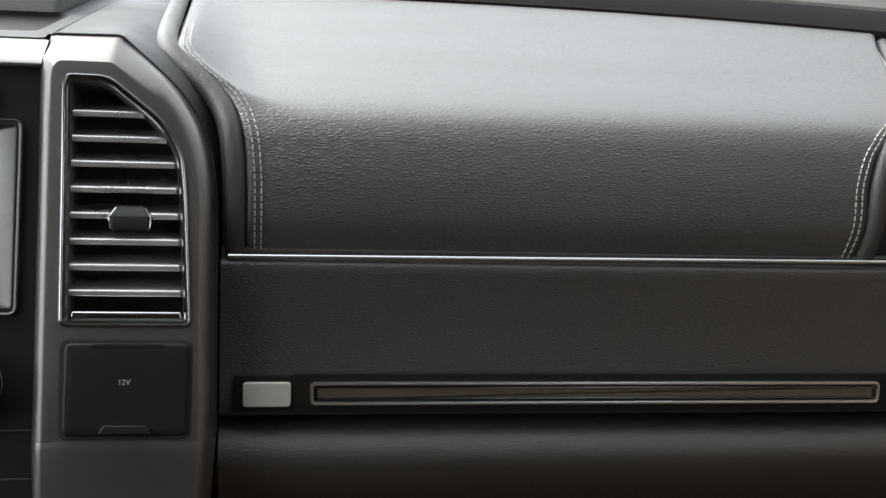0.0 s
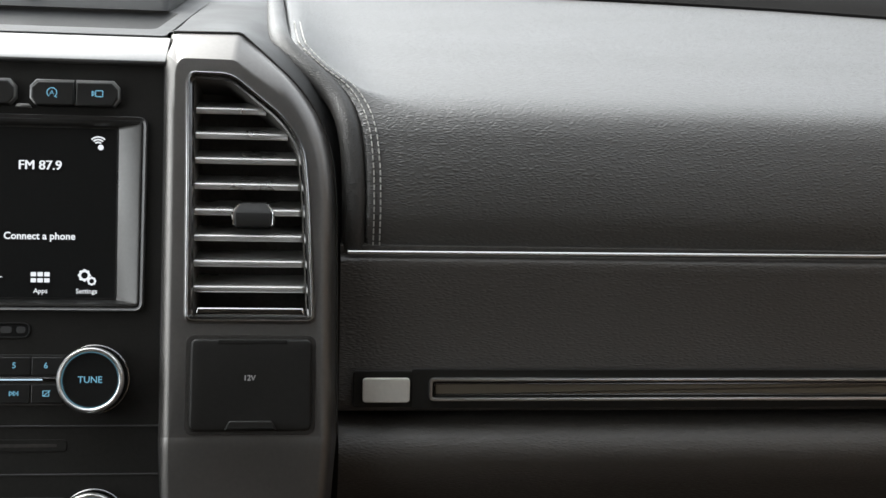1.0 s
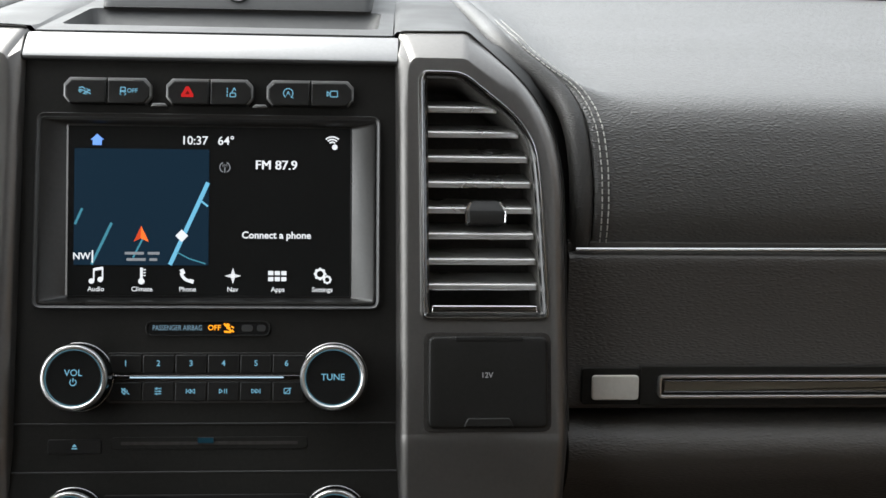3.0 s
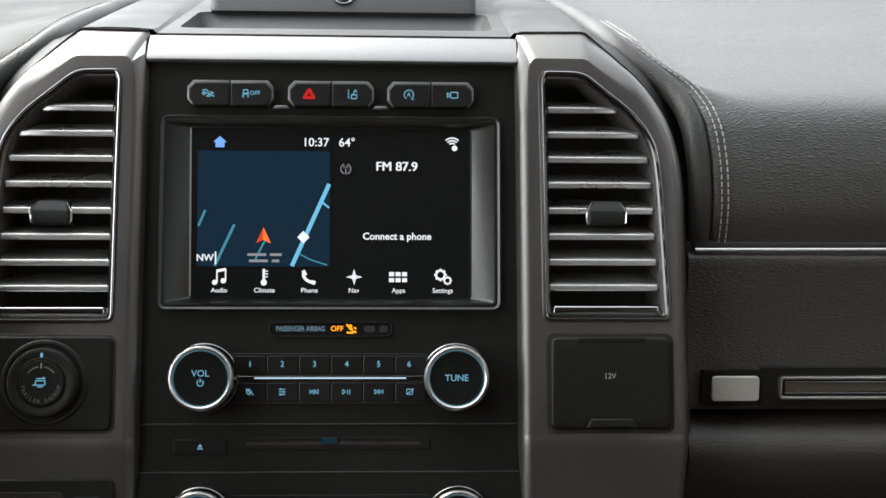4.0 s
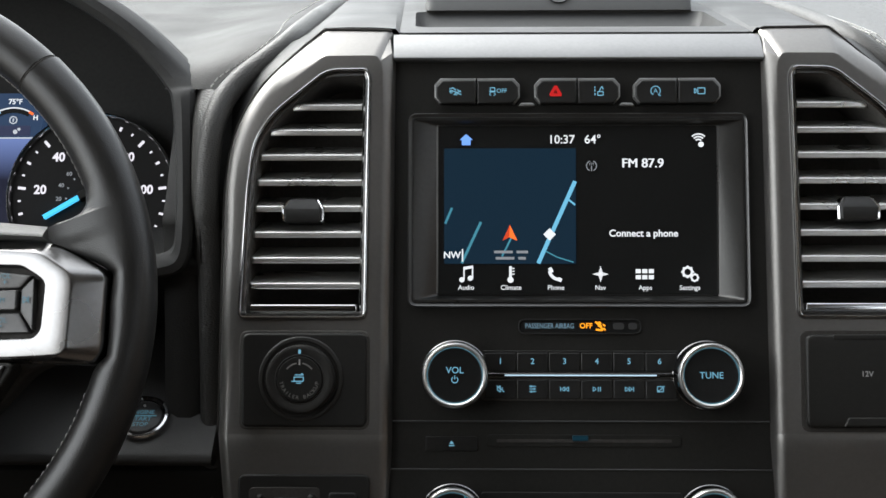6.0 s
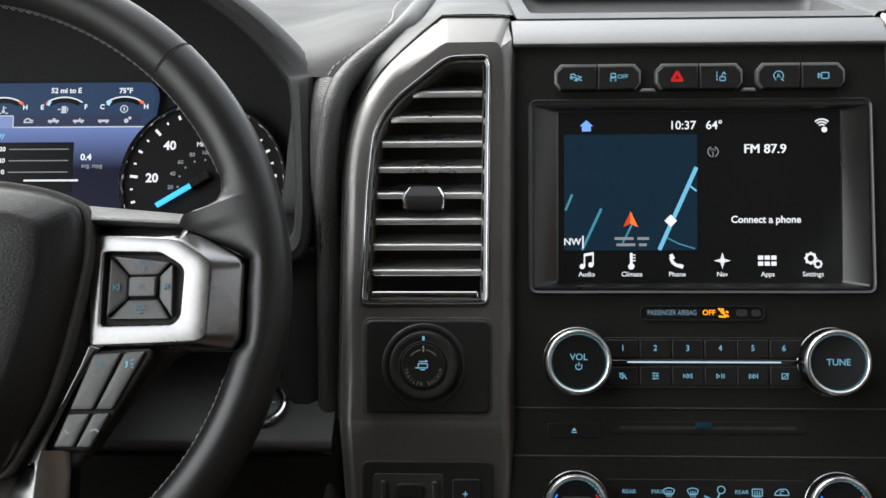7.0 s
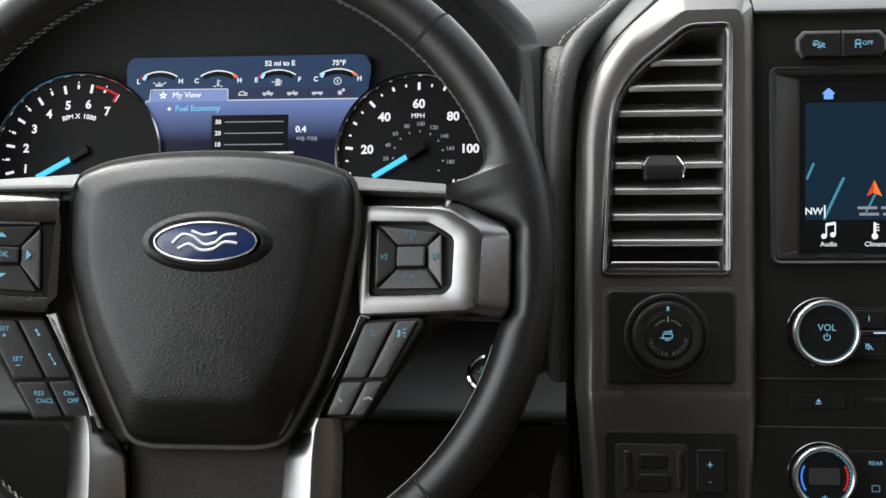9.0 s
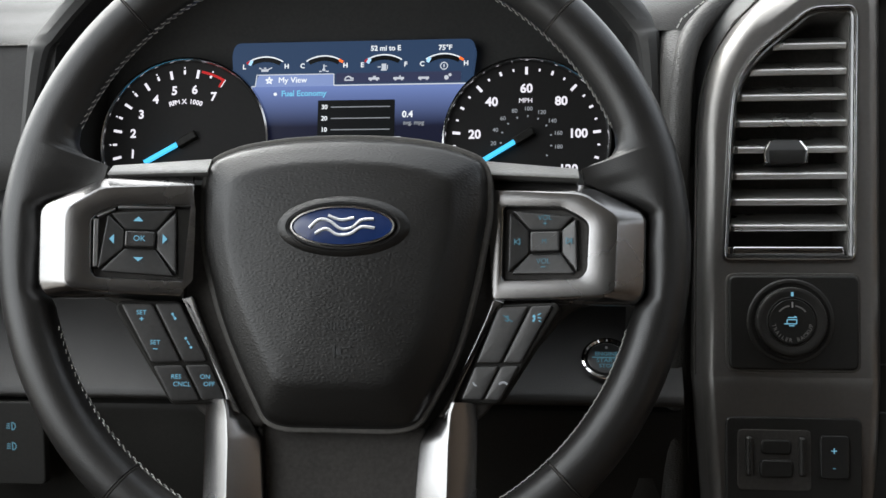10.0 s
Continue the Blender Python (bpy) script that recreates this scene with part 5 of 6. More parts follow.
# ---- instrument cluster ----
CX = -0.4645
cluster = thing("instrument_cluster", (CX, 0.09, 0.72), "lit cluster of two dials and a blue display, black hood", "instrument panel")
H_IN = [(-0.271, -0.004, 0.7515), (-0.2605, -0.001, 0.755), (-0.2575, 0.002, 0.768), (-0.2588, 0.02, 0.804), (-0.2635, 0.040, 0.843), (-0.2700, 0.048, 0.853), (-0.2830, 0.054, 0.8675), (-0.307, 0.060, 0.8885), (-0.341, 0.064, 0.909), (-0.385, 0.066, 0.928), (CX, 0.067, 0.938)]
H_OUT = [(-0.266, -0.008, 0.738), (-0.252, -0.004, 0.742), (-0.2465, 0.003, 0.762), (-0.2475, 0.022, 0.804), (-0.2485, 0.0415, 0.8455), (-0.2490, 0.050, 0.8525), (-0.2560, 0.056, 0.8612), (-0.2890, 0.060, 0.8932), (-0.329, 0.064, 0.9175), (-0.383, 0.066, 0.939), (CX, 0.067, 0.950)]


def both(half):
    h = smooth_path(half, 5)
    return h + [Vector((2 * CX - p.x, p.y, p.z)) for p in reversed(h[:-1])]


hi, ho = both(H_IN), both(H_OUT)
bm = bmesh.new()
mid = [a.lerp(b, 0.5) + Vector((0, -0.006, 0.0)) for a, b in zip(hi, ho)]
q1 = [a.lerp(b, 0.15) + Vector((0, -0.004, 0.0)) for a, b in zip(hi, ho)]
q2 = [a.lerp(b, 0.85) + Vector((0, -0.004, 0.0)) for a, b in zip(hi, ho)]
loft(bm, [hi, q1, mid, q2, ho, [p + Vector((0, 0.014, 0.001)) for p in ho]])
part("hood_edge", bm, HOOD, cluster, "dark grey hood edge")
bm = bmesh.new()
loft(bm, [[p + Vector((0, 0.010, 0.0005)) for p in ho], [p + Vector((0, 0.03, -0.003)) for p in ho], [Vector((CX + (p.x - CX) * 0.72, p.y + 0.20, 0.80 + (p.z - 0.80) * 0.55)) for p in ho]])
part("hood", bm, LEATHER_FINE, cluster)
bm = bmesh.new()
rear = lambda z: 0.700 + (z - 0.7515) * 1.2
bk = [Vector((CX + (p.x - CX) * 0.985, 0.110 + (rear(p.z) - 0.78) * 0.45, rear(p.z))) for p in hi]
loft(bm, [[p + Vector((0, 0.0005, 0)) for p in hi], [p.lerp(q, 0.08) for p, q in zip(hi, bk)], [p.lerp(q, 0.5) for p, q in zip(hi, bk)], bk], cap1=True)
part("tunnel", bm, TUNNEL, cluster)
part("dial_board", slab(box2(-240, -78, 172, 92, 8), -14, -9, 1), TUNNEL, cluster, m=DIALS)


def dial_face(u, v, r):
    part("dial_plate", slab(circle(u, v, r, 64), -9, 2.0, 0.8), DIAL_BLACK, cluster, m=DIALS)
    bm = bmesh.new()
    loft(bm, [at(circle(u, v, rr, 80), w) for rr, w in ((r - 2.2, 2), (r - 1.4, 5), (r - 0.2, 6.4), (r + 1.0, 5.6), (r + 1.8, 2), (r + 1.8, -6))])
    part("dial_ring", bm, SURROUND_CHROME, cluster, "smoked chrome dial ring", m=DIALS)


TU, TV, SU, SV = -162.4, -6.0, 91.8, -6.4
dial_face(TU, TV, 63.5)
dial_face(SU, SV, 59.5)


def pol(u, v, r, a):
    return (u + r * math.cos(radians(a)), v + r * math.sin(radians(a)))


for k in range(8):
    a = 214.6 - 22.3 * k
    mark([bar(pol(TU, TV, 49.5, a), pol(TU, TV, 56, a), 2.0)], 2.6, L_NUM, cluster, DIALS, "tick")
    if 0 < k:
        lettering(str(k), 9.0, *pol(TU, TV, 40.4, a), 2.7, L_NUM, cluster, DIALS, "numeral", bold=0.032)
    if k < 7:
        mark([bar(pol(TU, TV, 52.2, a - 11.15), pol(TU, TV, 55.4, a - 11.15), 1.6)] + [bar(pol(TU, TV, 56.6, a - 11.15), pol(TU, TV, 57.8, a - 11.15), 1.0)], 2.6, L_NUM, cluster, DIALS, "tick")
mark(arcs(TU, TV, 55.0, 78, 59, 1.8, 6) + [bar(pol(TU, TV, 49, 59), pol(TU, TV, 56, 59), 1.8)], 2.8, L_RED, cluster, DIALS, "red_zone")
for k, ch in enumerate("RPM X 1000"):
    if ch != " ":
        a = 108 - 36 * k / 9
        lettering(ch, 5.0, *pol(TU, TV - 6, 37.2, a), 2.7, L_NUM, cluster, DIALS, turn=radians(a - 90), bold=0.03)
for k in range(13):
    a = 216 - 21 * k
    big = k % 2 == 0
    mark([bar(pol(SU, SV, 48.0 if big else 50.5, a), pol(SU, SV, 53.6, a), 2.0 if big else 1.7)], 2.6, L_NUM, cluster, DIALS, "tick")
    if k < 12:
        mark([bar(pol(SU, SV, 51.0, a - 10.5), pol(SU, SV, 53.0, a - 10.5), 1.3)], 2.6, L_NUM, cluster, DIALS, "tick")
    if big and k:
        body = str(10 * k)
        lettering(body, 9.0, *pol(SU, SV, 37.4, a), 2.7, L_NUM, cluster, DIALS, "numeral", bold=0.032)
lettering("MPH", 5.0, SU - 0.5, SV + 28.6, 2.7, L_NUM, cluster, DIALS, bold=0.012)
for k in range(1, 11):
    a = 208.5 - 24.4 * k
    mark([bar(pol(SU, SV - 1, 17.6, a), pol(SU, SV - 1, 19.0, a), 1.2)], 2.6, L_GREY, cluster, DIALS, "tick")
    if k <= 9:
        lettering(str(20 * k), 4.2, *pol(SU, SV - 1, 23.6, a), 2.7, L_GREY, cluster, DIALS, "numeral", bold=0.02)
for u, v, a in ((TU + 2.5, TV + 2, 209), (SU - 1.5, SV + 2, 211)):
    part("needle", slab([Vector(p) for p in bar(pol(u, v, 7, a), pol(u, v, 36, a), 3.2)], 4, 7, 0.5), L_CYAN, cluster, "lit cyan needle", m=DIALS)
    part("needle_hub", slab([Vector(p) for p in bar(pol(u, v, 8, a), pol(u, v, -8, a), 6)], 2, 7.5, 1.2), BLACK, cluster, m=DIALS)

# display between the dials
info = [Vector(p) for p in rounded([(-118, -40), (46, -40), (52, 40), (55, 62), (52, 70), (-126, 70), (-129, 62), (-127, 40)], [2, 2, 6, 5, 5, 5, 5, 6])]
part("display", slab(info, -8, 0.2, 0.3, 1), L_INFO, cluster, "navy information display", m=DIALS)
low = [Vector(p) for p in ((-117, -40), (45, -40), (50, 36), (-122, 36))]
part("display_field", slab(low, -1, 0.6, 0.05, 1), L_FADE, cluster, m=DIALS)
tab = [Vector(p) for p in rounded([(-110, 36), (-50.5, 36), (-50.5, 45.2), (-108, 45.2)], [0.1, 0.1, 2, 2], 3)]
part("display_tab", slab(tab, -1, 0.8, 0.05, 1), L_TAB, cluster, m=DIALS)
part("display_tab_band", slab(box2(-49, 38.0, 44, 45.6, 1), -1, 0.8, 0.05, 1), glow("display_tab_dim", (0.030, 0.036, 0.075), 0.9), cluster, m=DIALS)
mark([bar((-121, 36.3), (-110, 36.3), 0.9), bar((-50.5, 36.3), (49, 36.3), 0.9), bar((-110, 36.3), (-109, 45), 0.7), bar((-109, 45), (-51, 45), 0.7), bar((-50.6, 45), (-50.4, 36.3), 0.7)], 1.1, L_PANEL, cluster, DIALS, "display_line")
dw = lambda body, u, v, s, mat=L_WHITE, bold=0.028, align="CENTER": lettering(body, s, u, v, 1.2, mat, cluster, DIALS, bold=bold, align=align)
dw("My View", -92.5, 40.6, 6.2, align="LEFT")
dw("Fuel Economy", -90, 30.4, 6.0, L_ROAD, 0.03, "LEFT")
sx, sy = -99.5, 40.6
mark([bar(pol(sx, sy, 2.9, 90 + 144 * k), pol(sx, sy, 2.9, 90 + 144 * (k + 1)), 0.7) for k in range(5)], 1.2, L_WHITE, cluster, DIALS, "star_icon")
mark([circle(-94.5, 30.2, 1.3, 8)], 1.2, L_WHITE, cluster, DIALS, "bullet")
part("graph", slab(box2(-62, -12, -4.5, 25, 0.5), -1, 1.0, 0.05, 1), L_BLACK, cluster, m=DIALS)
for v, n in ((19.8, "30"), (11.3, "20"), (2.8, "10")):
    dw(n, -57, v, 4.6)
    mark([bar((-52, v), (-8, v), 0.7)], 1.25, L_GREY, cluster, DIALS, "graph_line")
mark([bar((-40, -3.4), (0, -3.4), 1.3)], 1.25, L_WHITE, cluster, DIALS, "graph_value")
dw("0.4", 5.0, 13.6, 6.6, bold=0.03)
dw("avg. mpg", 9.6, 7.4, 4.4, L_GREY)
dw("52 mi to E", -12, 63.6, 5.4)
dw("75°F", 32.2, 63.2, 5.4)
def gauge_symbol(u, v, kind):
    """The small sign under a gauge: an oil can, a thermometer, a fuel pump or a gear."""
    if kind == 0:
        return [bar((u - 3, v - 1.2), (u + 2.4, v - 1.2), 1.8), bar((u + 2.2, v - 0.6), (u + 5, v + 1.0), 0.8), bar((u - 3, v), (u - 4.8, v + 0.9), 0.8), bar((u - 1, v + 0.6), (u + 0.8, v + 0.6), 0.8)]
    if kind == 1:
        return [bar((u, v - 1.6), (u, v + 2.6), 1.0), circle(u, v - 1.4, 1.2, 8), bar((u - 3.6, v - 2.6), (u - 1.4, v - 2.6), 0.8), bar((u + 1.4, v - 2.6), (u + 3.6, v - 2.6), 0.8), bar((u + 0.8, v + 1.4), (u + 2.2, v + 1.4), 0.6)]
    if kind == 2:
        return [bar((u, v - 2.4), (u, v + 2.4), 3.4), bar((u - 2.2, v - 2.4), (u + 2.2, v - 2.4), 0.8), bar((u + 2.6, v - 1.6), (u + 2.6, v + 1.4), 0.7), bar((u - 4.6, v), (u - 2.4, v), 0.8)]
    return arcs(u, v, 2.6, 0, 180, 0.8, 8) + arcs(u, v, 2.6, 180, 360, 0.8, 8) + [bar((u, v - 1.2), (u, v + 1.2), 1.0)]


for kind, (u, a, b, hot) in enumerate(((-102.7, "L", "H", -1), (-58.2, "C", "H", 1), (-13.2, "E", "F", -1), (31.4, "C", "H", 1))):
    mark(arcs(u, 34.2, 24.6, 123, 57, 0.9, 12), 1.2, L_WHITE, cluster, DIALS, "gauge_arc")
    mark(arcs(u, 34.2, 22.4, 120, 60, 3.2, 12), 1.1, L_BLACK, cluster, DIALS, "gauge_field")
    mark(arcs(u, 34.2, 24.2, 62 if hot > 0 else 126, 54 if hot > 0 else 119, 1.9, 3), 1.3, L_ORANGE if hot > 0 else L_RED, cluster, DIALS, "gauge_warning")
    if kind != 1:
        mark([bar((u - 12.2, 52.6), (u - 10.4, 56.0), 2.4)], 1.35, L_SKY, cluster, DIALS, "gauge_needle")
    dw(a, u - 16.2, 51.2, 5.0, bold=0.03)
    dw(b, u + 16.2, 51.2, 5.0, bold=0.03)
    mark(gauge_symbol(u, 49.6, kind), 1.25, L_PANEL, cluster, DIALS, "gauge_icon")
for kind, u in enumerate((-39, -20.5, -2, 16.5, 34.5)):
    v = 41.6
    if kind == 4:
        signs = [circle(u - 1.2, v - 0.8, 1.7, 10), circle(u + 1.4, v + 1.2, 1.2, 10)]
    elif kind == 0:
        signs = arcs(u - 0.6, v - 1.4, 2.6, 20, 180, 0.9, 6) + [bar((u - 3.6, v - 1.6), (u + 3.2, v - 1.6), 0.9), bar((u + 0.6, v - 0.2), (u + 3.4, v - 0.2), 1.0)]
    else:
        signs = [bar((u - 4.0, v - 0.7), (u + 4.0, v - 0.7), 1.6), bar((u - 1.6 + kind, v + 0.7), (u + 1.4, v + 0.7), 1.2), circle(u - 2.4, v - 1.7, 0.8, 8), circle(u + 2.4, v - 1.7, 0.8, 8)]
    mark(signs, 1.2, L_PANEL, cluster, DIALS, "tab_icon")

# ---- lower driver side ----
knee = thing("knee_panel", (-0.47, 0.0, 0.45), "dark grey lower dash panel behind the wheel", "dash panel")


def sheet(profile, x0, x1, n=20, per=5):
    b = bmesh.new()
    pr = smooth_path([Vector((0, *p)) for p in profile], per)
    loft(b, [[(x0 + (x1 - x0) * k / n, p.y, p.z) for k in range(n + 1)] for p in pr], closed=False)
    return b


part("dash_underside", sheet([(0.06, 0.752), (0.012, 0.748), (0.004, 0.738), (0.02, 0.72), (0.05, 0.685), (0.06, 0.66)], -0.90, -0.2335), DARK, knee)
part("panel", sheet([(0.07, 0.690), (0.04, 0.674), (0.0, 0.6526), (-0.02, 0.642), (-0.038, 0.6325), (-0.0435, 0.6285), (-0.044, 0.6235), (-0.034, 0.6195), (0.0, 0.616)], -0.90, -0.2335), material("grained_knee_plastic", (0.0175, 0.0164, 0.015), 0.5, grain=0.25, grain_scale=1600, vary=0.12), knee)
part("lower_panel", sheet([(0.0, 0.620), (-0.026, 0.614), (-0.032, 0.60), (-0.03, 0.52), (0.0, 0.40), (0.08, 0.38)], -0.90, -0.2335), BLACK, knee)
part("side_gap", sheet([(0.055, 0.80), (0.02, 0.77), (0.004, 0.70), (-0.02, 0.55), (0.0, 0.40)], -0.2340, -0.2265, 2), VOID, knee)

START = leaning(-0.2823, -0.0190, 0.6440, 62)
st = thing("start_button", (-0.2823, -0.019, 0.640), "round black engine start stop button in a chrome ring", "button")
bm = bmesh.new()
loft(bm, [at(circle(0, 0, r, 56), w) for r, w in ((17.3, -2.5), (17.3, 1.2), (16.4, 3.0), (15.0, 3.4), (13.7, 2.2), (13.3, -1))])
part("chrome_ring", bm, CHROME, st, "bright chrome ring", m=START)
bm = bmesh.new()
loft(bm, [at(circle(0, 0, r, 56), w) for r, w in ((23, -26), (20, -10), (18.2, -3.5), (16.8, -2.2))])
part("collar", bm, DARK, st, "dark plastic collar", m=START)
part("cap", slab(circle(0, 0, 13.2, 56), -4, 2.2, 1.4, dome=0.7), KEY, st, m=START)
for body, v, s in (("ENGINE", 2.4, 4.3), ("START", -3.0, 4.5), ("STOP", -7.4, 4.2)):
    lettering(body, s, 0, v, 3.6, L_DIM, st, START, bold=0.012)
mark([bar((-9.5, -0.3), (9.5, -0.3), 0.7)], 3.6, L_DIM, st, START, "bar")
part("lamp", slab(circle(0, 8.2, 0.9, 10), 2, 3.5, 0.3), PRINT, st, m=START)

lights = thing("headlamp_switch", (-0.69, -0.05, 0.60), "dark switch plate with lit ice-blue symbols", "switch")
LS = leaning(-0.690, -0.052, 0.597, 15)
part("plate", slab(box2(-30, -34, 26, 24, 4), -6, 1.4, 1.2), BLACK, lights, m=LS)
for v in (7, -7):
    mark(arcs(3, v, 2.6, -90, 90, 0.8, 6) + [bar((3, v - 2.6), (3, v + 2.6), 0.8)] + [bar((-1 + 0.2 * k, v + k * 1.5), (1.6, v + k * 1.5), 0.7) for k in (-1, 0, 1)], 1.8, L_DIM, lights, LS)

# ---- steering column and wheel ----
column = thing("steering_column", (-0.428, 0.0, 0.66), "dark grey steering column shroud behind the wheel", "steering column")
bm = bmesh.new()
shroud = rounded([(-62, -62), (62, -62), (66, 10), (50, 34), (-50, 34), (-66, 10)], 12, 5)
loft(bm, [at([p * f for p in shroud], w) for f, w in ((0.72, -38), (0.86, -44), (0.95, -70), (1.0, -140), (1.0, -230))], cap0=True)
part("shroud", bm, DARK, column, m=WHEEL)
wheel = thing("steering_wheel", (-0.428, -0.13, 0.60), "black leather steering wheel with silver spokes and blue oval badge", "steering wheel")
RIM, RW, HALF, RU, RV = 176.8, -9.0, 14.2, -1.5, -2.0
# inner radius of the leather by angle from a spoke: it reaches in to the spoke's shoulder and stops short at its silver frame
REACH_A = (-17, -13, -11.5, -9.5, 0, 5.7, 7.5, 9.5, 11.5, 13.4, 14.6, 17.6, 17.9, 18.1, 18.6, 20, 22.5, 27)
REACH_R = (162.6, 162.8, 164, 168, 165.5, 168, 162.5, 154, 146.5, 140.5, 137, 137.5, 143, 150, 156, 160, 162.3, 162.6)


def rim_section(a, slim=0.0):
    """One round of the rim at angle a (degrees): its inner side flares into a thumb rest above each spoke."""
    d = (a + 180) % 360 - 180
    reach = RIM - float(np.interp(d if abs(d) < 90 else 180 - d if d > 0 else -180 - d, REACH_A, REACH_R))
    reach = max(4.0, reach - slim)
    flare = min(1.0, max(0.0, (reach - 15) / 18))
    row = []
    for k in range(36):
        b = 2 * math.pi * k / 36
        c, h = math.cos(b), math.sin(b)
        if c < 0 and h > 0:
            h = h * (1 - flare) + flare * (0.34 + 0.66 * 0.5 * (1 + math.cos(math.pi * -c)))
        rad = RIM + ((HALF - slim) * c if c > 0 else reach * c)
        row.append((RU + rad * math.cos(radians(a)), RV + rad * math.sin(radians(a)), RW + (HALF - slim) * h))
    return row


def rim_piece(a0, a1, slim):
    steps, a = [a0], a0
    while a < a1:
        d = (a + 180) % 360 - 180
        e = d if abs(d) < 90 else 180 - d if d > 0 else -180 - d
        a = min(a1, a + (0.15 if 16.8 < e < 19.4 else 0.5 if -15 < e < 28 else 2.5))
        steps.append(a)
    rows = [rim_section(a0, slim + 1.0)] + [rim_section(a, slim) for a in steps] + [rim_section(a1, slim + 1.0)]
    return part("rim_grip", loft(bmesh.new(), rows, cap0=True, cap1=True), WHEEL_LEATHER, wheel, m=WHEEL, sharp=70)


SEAMS = (47.0, 133.0, 228.8, 314.2)
for a0, a1, slim in ((SEAMS[0] + 0.3, SEAMS[1] - 0.3, 0.5), (SEAMS[1] + 0.3, SEAMS[2] - 0.3, 0.0), (SEAMS[2] + 0.3, SEAMS[3] - 0.3, 0.5), (SEAMS[3] - 360 + 0.3, SEAMS[0] - 0.3, 0.0)):
    rim_piece(a0, a1, slim)
for c in SEAMS:
    part("rim_seam", tube(rim_section(c, 1.0), 0.7, closed=True, seg=6), DEEP, wheel, m=WHEEL)
bm = bmesh.new()
for a0, a1 in ((24, 156), (-66, -17), (197, 294)):
    k = a0
    while k < a1:
        for up, da in ((1.7, 0.0), (-1.7, 0.8)):
            p, q = radians(k + da), radians(k + da + 0.9)
            rr = RIM - HALF - 0.1
            tube([(RU + rr * math.cos(p), RV + rr * math.sin(p), RW + up - 0.8), (RU + (rr - 0.3) * math.cos((p + q) / 2), RV + (rr - 0.3) * math.sin((p + q) / 2), RW + up), (RU + rr * math.cos(q), RV + rr * math.sin(q), RW + up + 0.8)], 0.28, seg=5, bm=bm)
        k += 1.6
tagged(part("rim_stitching", bm, THREAD, wheel, "pale stitching round the inner rim", m=WHEEL), kind="stuff")

# airbag cover
HUB = rounded([(0, 56.2), (-34.9, 54.8), (-60.5, 50.6), (-77, 43.5), (-80.2, 30), (-80.2, 10), (-78.1, -9.1), (-68.2, -43.3), (-56.1, -70.7), (-41, -100), (-30, -103.2), (30, -103.2), (42, -100.5), (61.4, -66.3), (71.1, -30.2), (76.2, -2.8), (79.2, 14), (78.8, 34), (75.4, 43), (59.4, 49.6), (34.5, 54.4)], [20, 18, 12, 9, 16, 16, 20, 24, 24, 9, 8, 8, 9, 24, 24, 20, 16, 9, 9, 12, 18], 4)
bm = bmesh.new()
hc = Vector((0, -10))
crease = lambda k: [Vector((hc.x + (p.x - hc.x) * (1 - 0.245 * k), hc.y + (p.y - hc.y) * (1 - 0.27 * k))) for p in HUB]
shrink = lambda f: [hc + (p - hc) * f for p in crease(1.35)]
loft(bm, [at(HUB, -22), at(HUB, -7.0), at(inset(HUB, 0.5), -3.6), at(inset(HUB, 1.5), -0.6), at(inset(HUB, 3.0), 2.2), at(crease(0.26), 4.6), at(crease(0.5), 7.8), at(crease(0.82), 11.9), at(crease(0.93), 12.9), at(crease(1.06), 13.5), at(crease(1.35), 14.0), at(shrink(0.8), 14.6), at(shrink(0.5), 15.1), at(shrink(0.2), 15.3)], cap0=True, cap1=True)
part("airbag_cover", bm, HUB_LEATHER, wheel, "grained black airbag cover", m=HUB_PLANE, sharp=50)
part("cover_gap", slab(inset(HUB, -2.2), -24, -4, 1), VOID, wheel, m=HUB_PLANE)
EX, EY = 3.3, 4.0
ell = lambda a, b, n=56: [Vector((EX + a * math.cos(2 * math.pi * k / n), EY + b * math.sin(2 * math.pi * k / n))) for k in range(n)]
part("badge_seat", slab(ell(30.5, 12.6), 8, 14.8, 0.5), LEATHER_FINE, wheel, m=HUB_PLANE)
bm = bmesh.new()
loft(bm, [at(ell(a, b), w) for a, b, w in ((29.2, 11.7, 14.6), (29.8, 12.2, 16.4), (31.0, 13.2, 17.2), (33.0, 14.6, 16.6), (35.5, 16.2, 15.2), (37.5, 17.6, 13.4), (38.0, 18.0, 10))])
part("badge_rim", bm, HUB_LEATHER, wheel, "raised grained rim round the badge", m=HUB_PLANE)
part("badge_ring", ring(ell(28.2, 10.9), ell(26.9, 9.7), 12, 18.4, 0.8), CHROME, wheel, "bright oval badge ring", m=HUB_PLANE)
bd = part("badge", slab(ell(27, 9.8), 12, 17.4, 0.4, dome=0.8), BLUE_ENAMEL, wheel, "blue oval badge", m=HUB_PLANE)
# a plain silver flourish in place of the maker's name
bm = bmesh.new()
wave = [(-18, -1.0), (-13, 3.4), (-7, 2.6), (-1, -1.6), (5, -0.8), (10, 3.0), (16.5, 3.6)], [(-15, -4.0), (-9, -1.4), (-3, -4.6), (4, -4.2), (10, -0.6), (17, -1.2)], [(-8, 5.6), (-1, 3.2), (6, 4.4)]
for wv in wave:
    tube([(EX + x + 0.5, EY + y, 18.45) for x, y in [(p.x, p.y) for p in smooth_path([Vector((a, b, 0)) for a, b in wv], 5)]], 0.8, seg=6, bm=bm, flat=0.4, up=(0, 0, 1))
part("badge_flourish", bm, material("badge_silver", (0.55, 0.56, 0.58), 0.3, metal=0.7), bd, "silver flourish", m=HUB_PLANE)
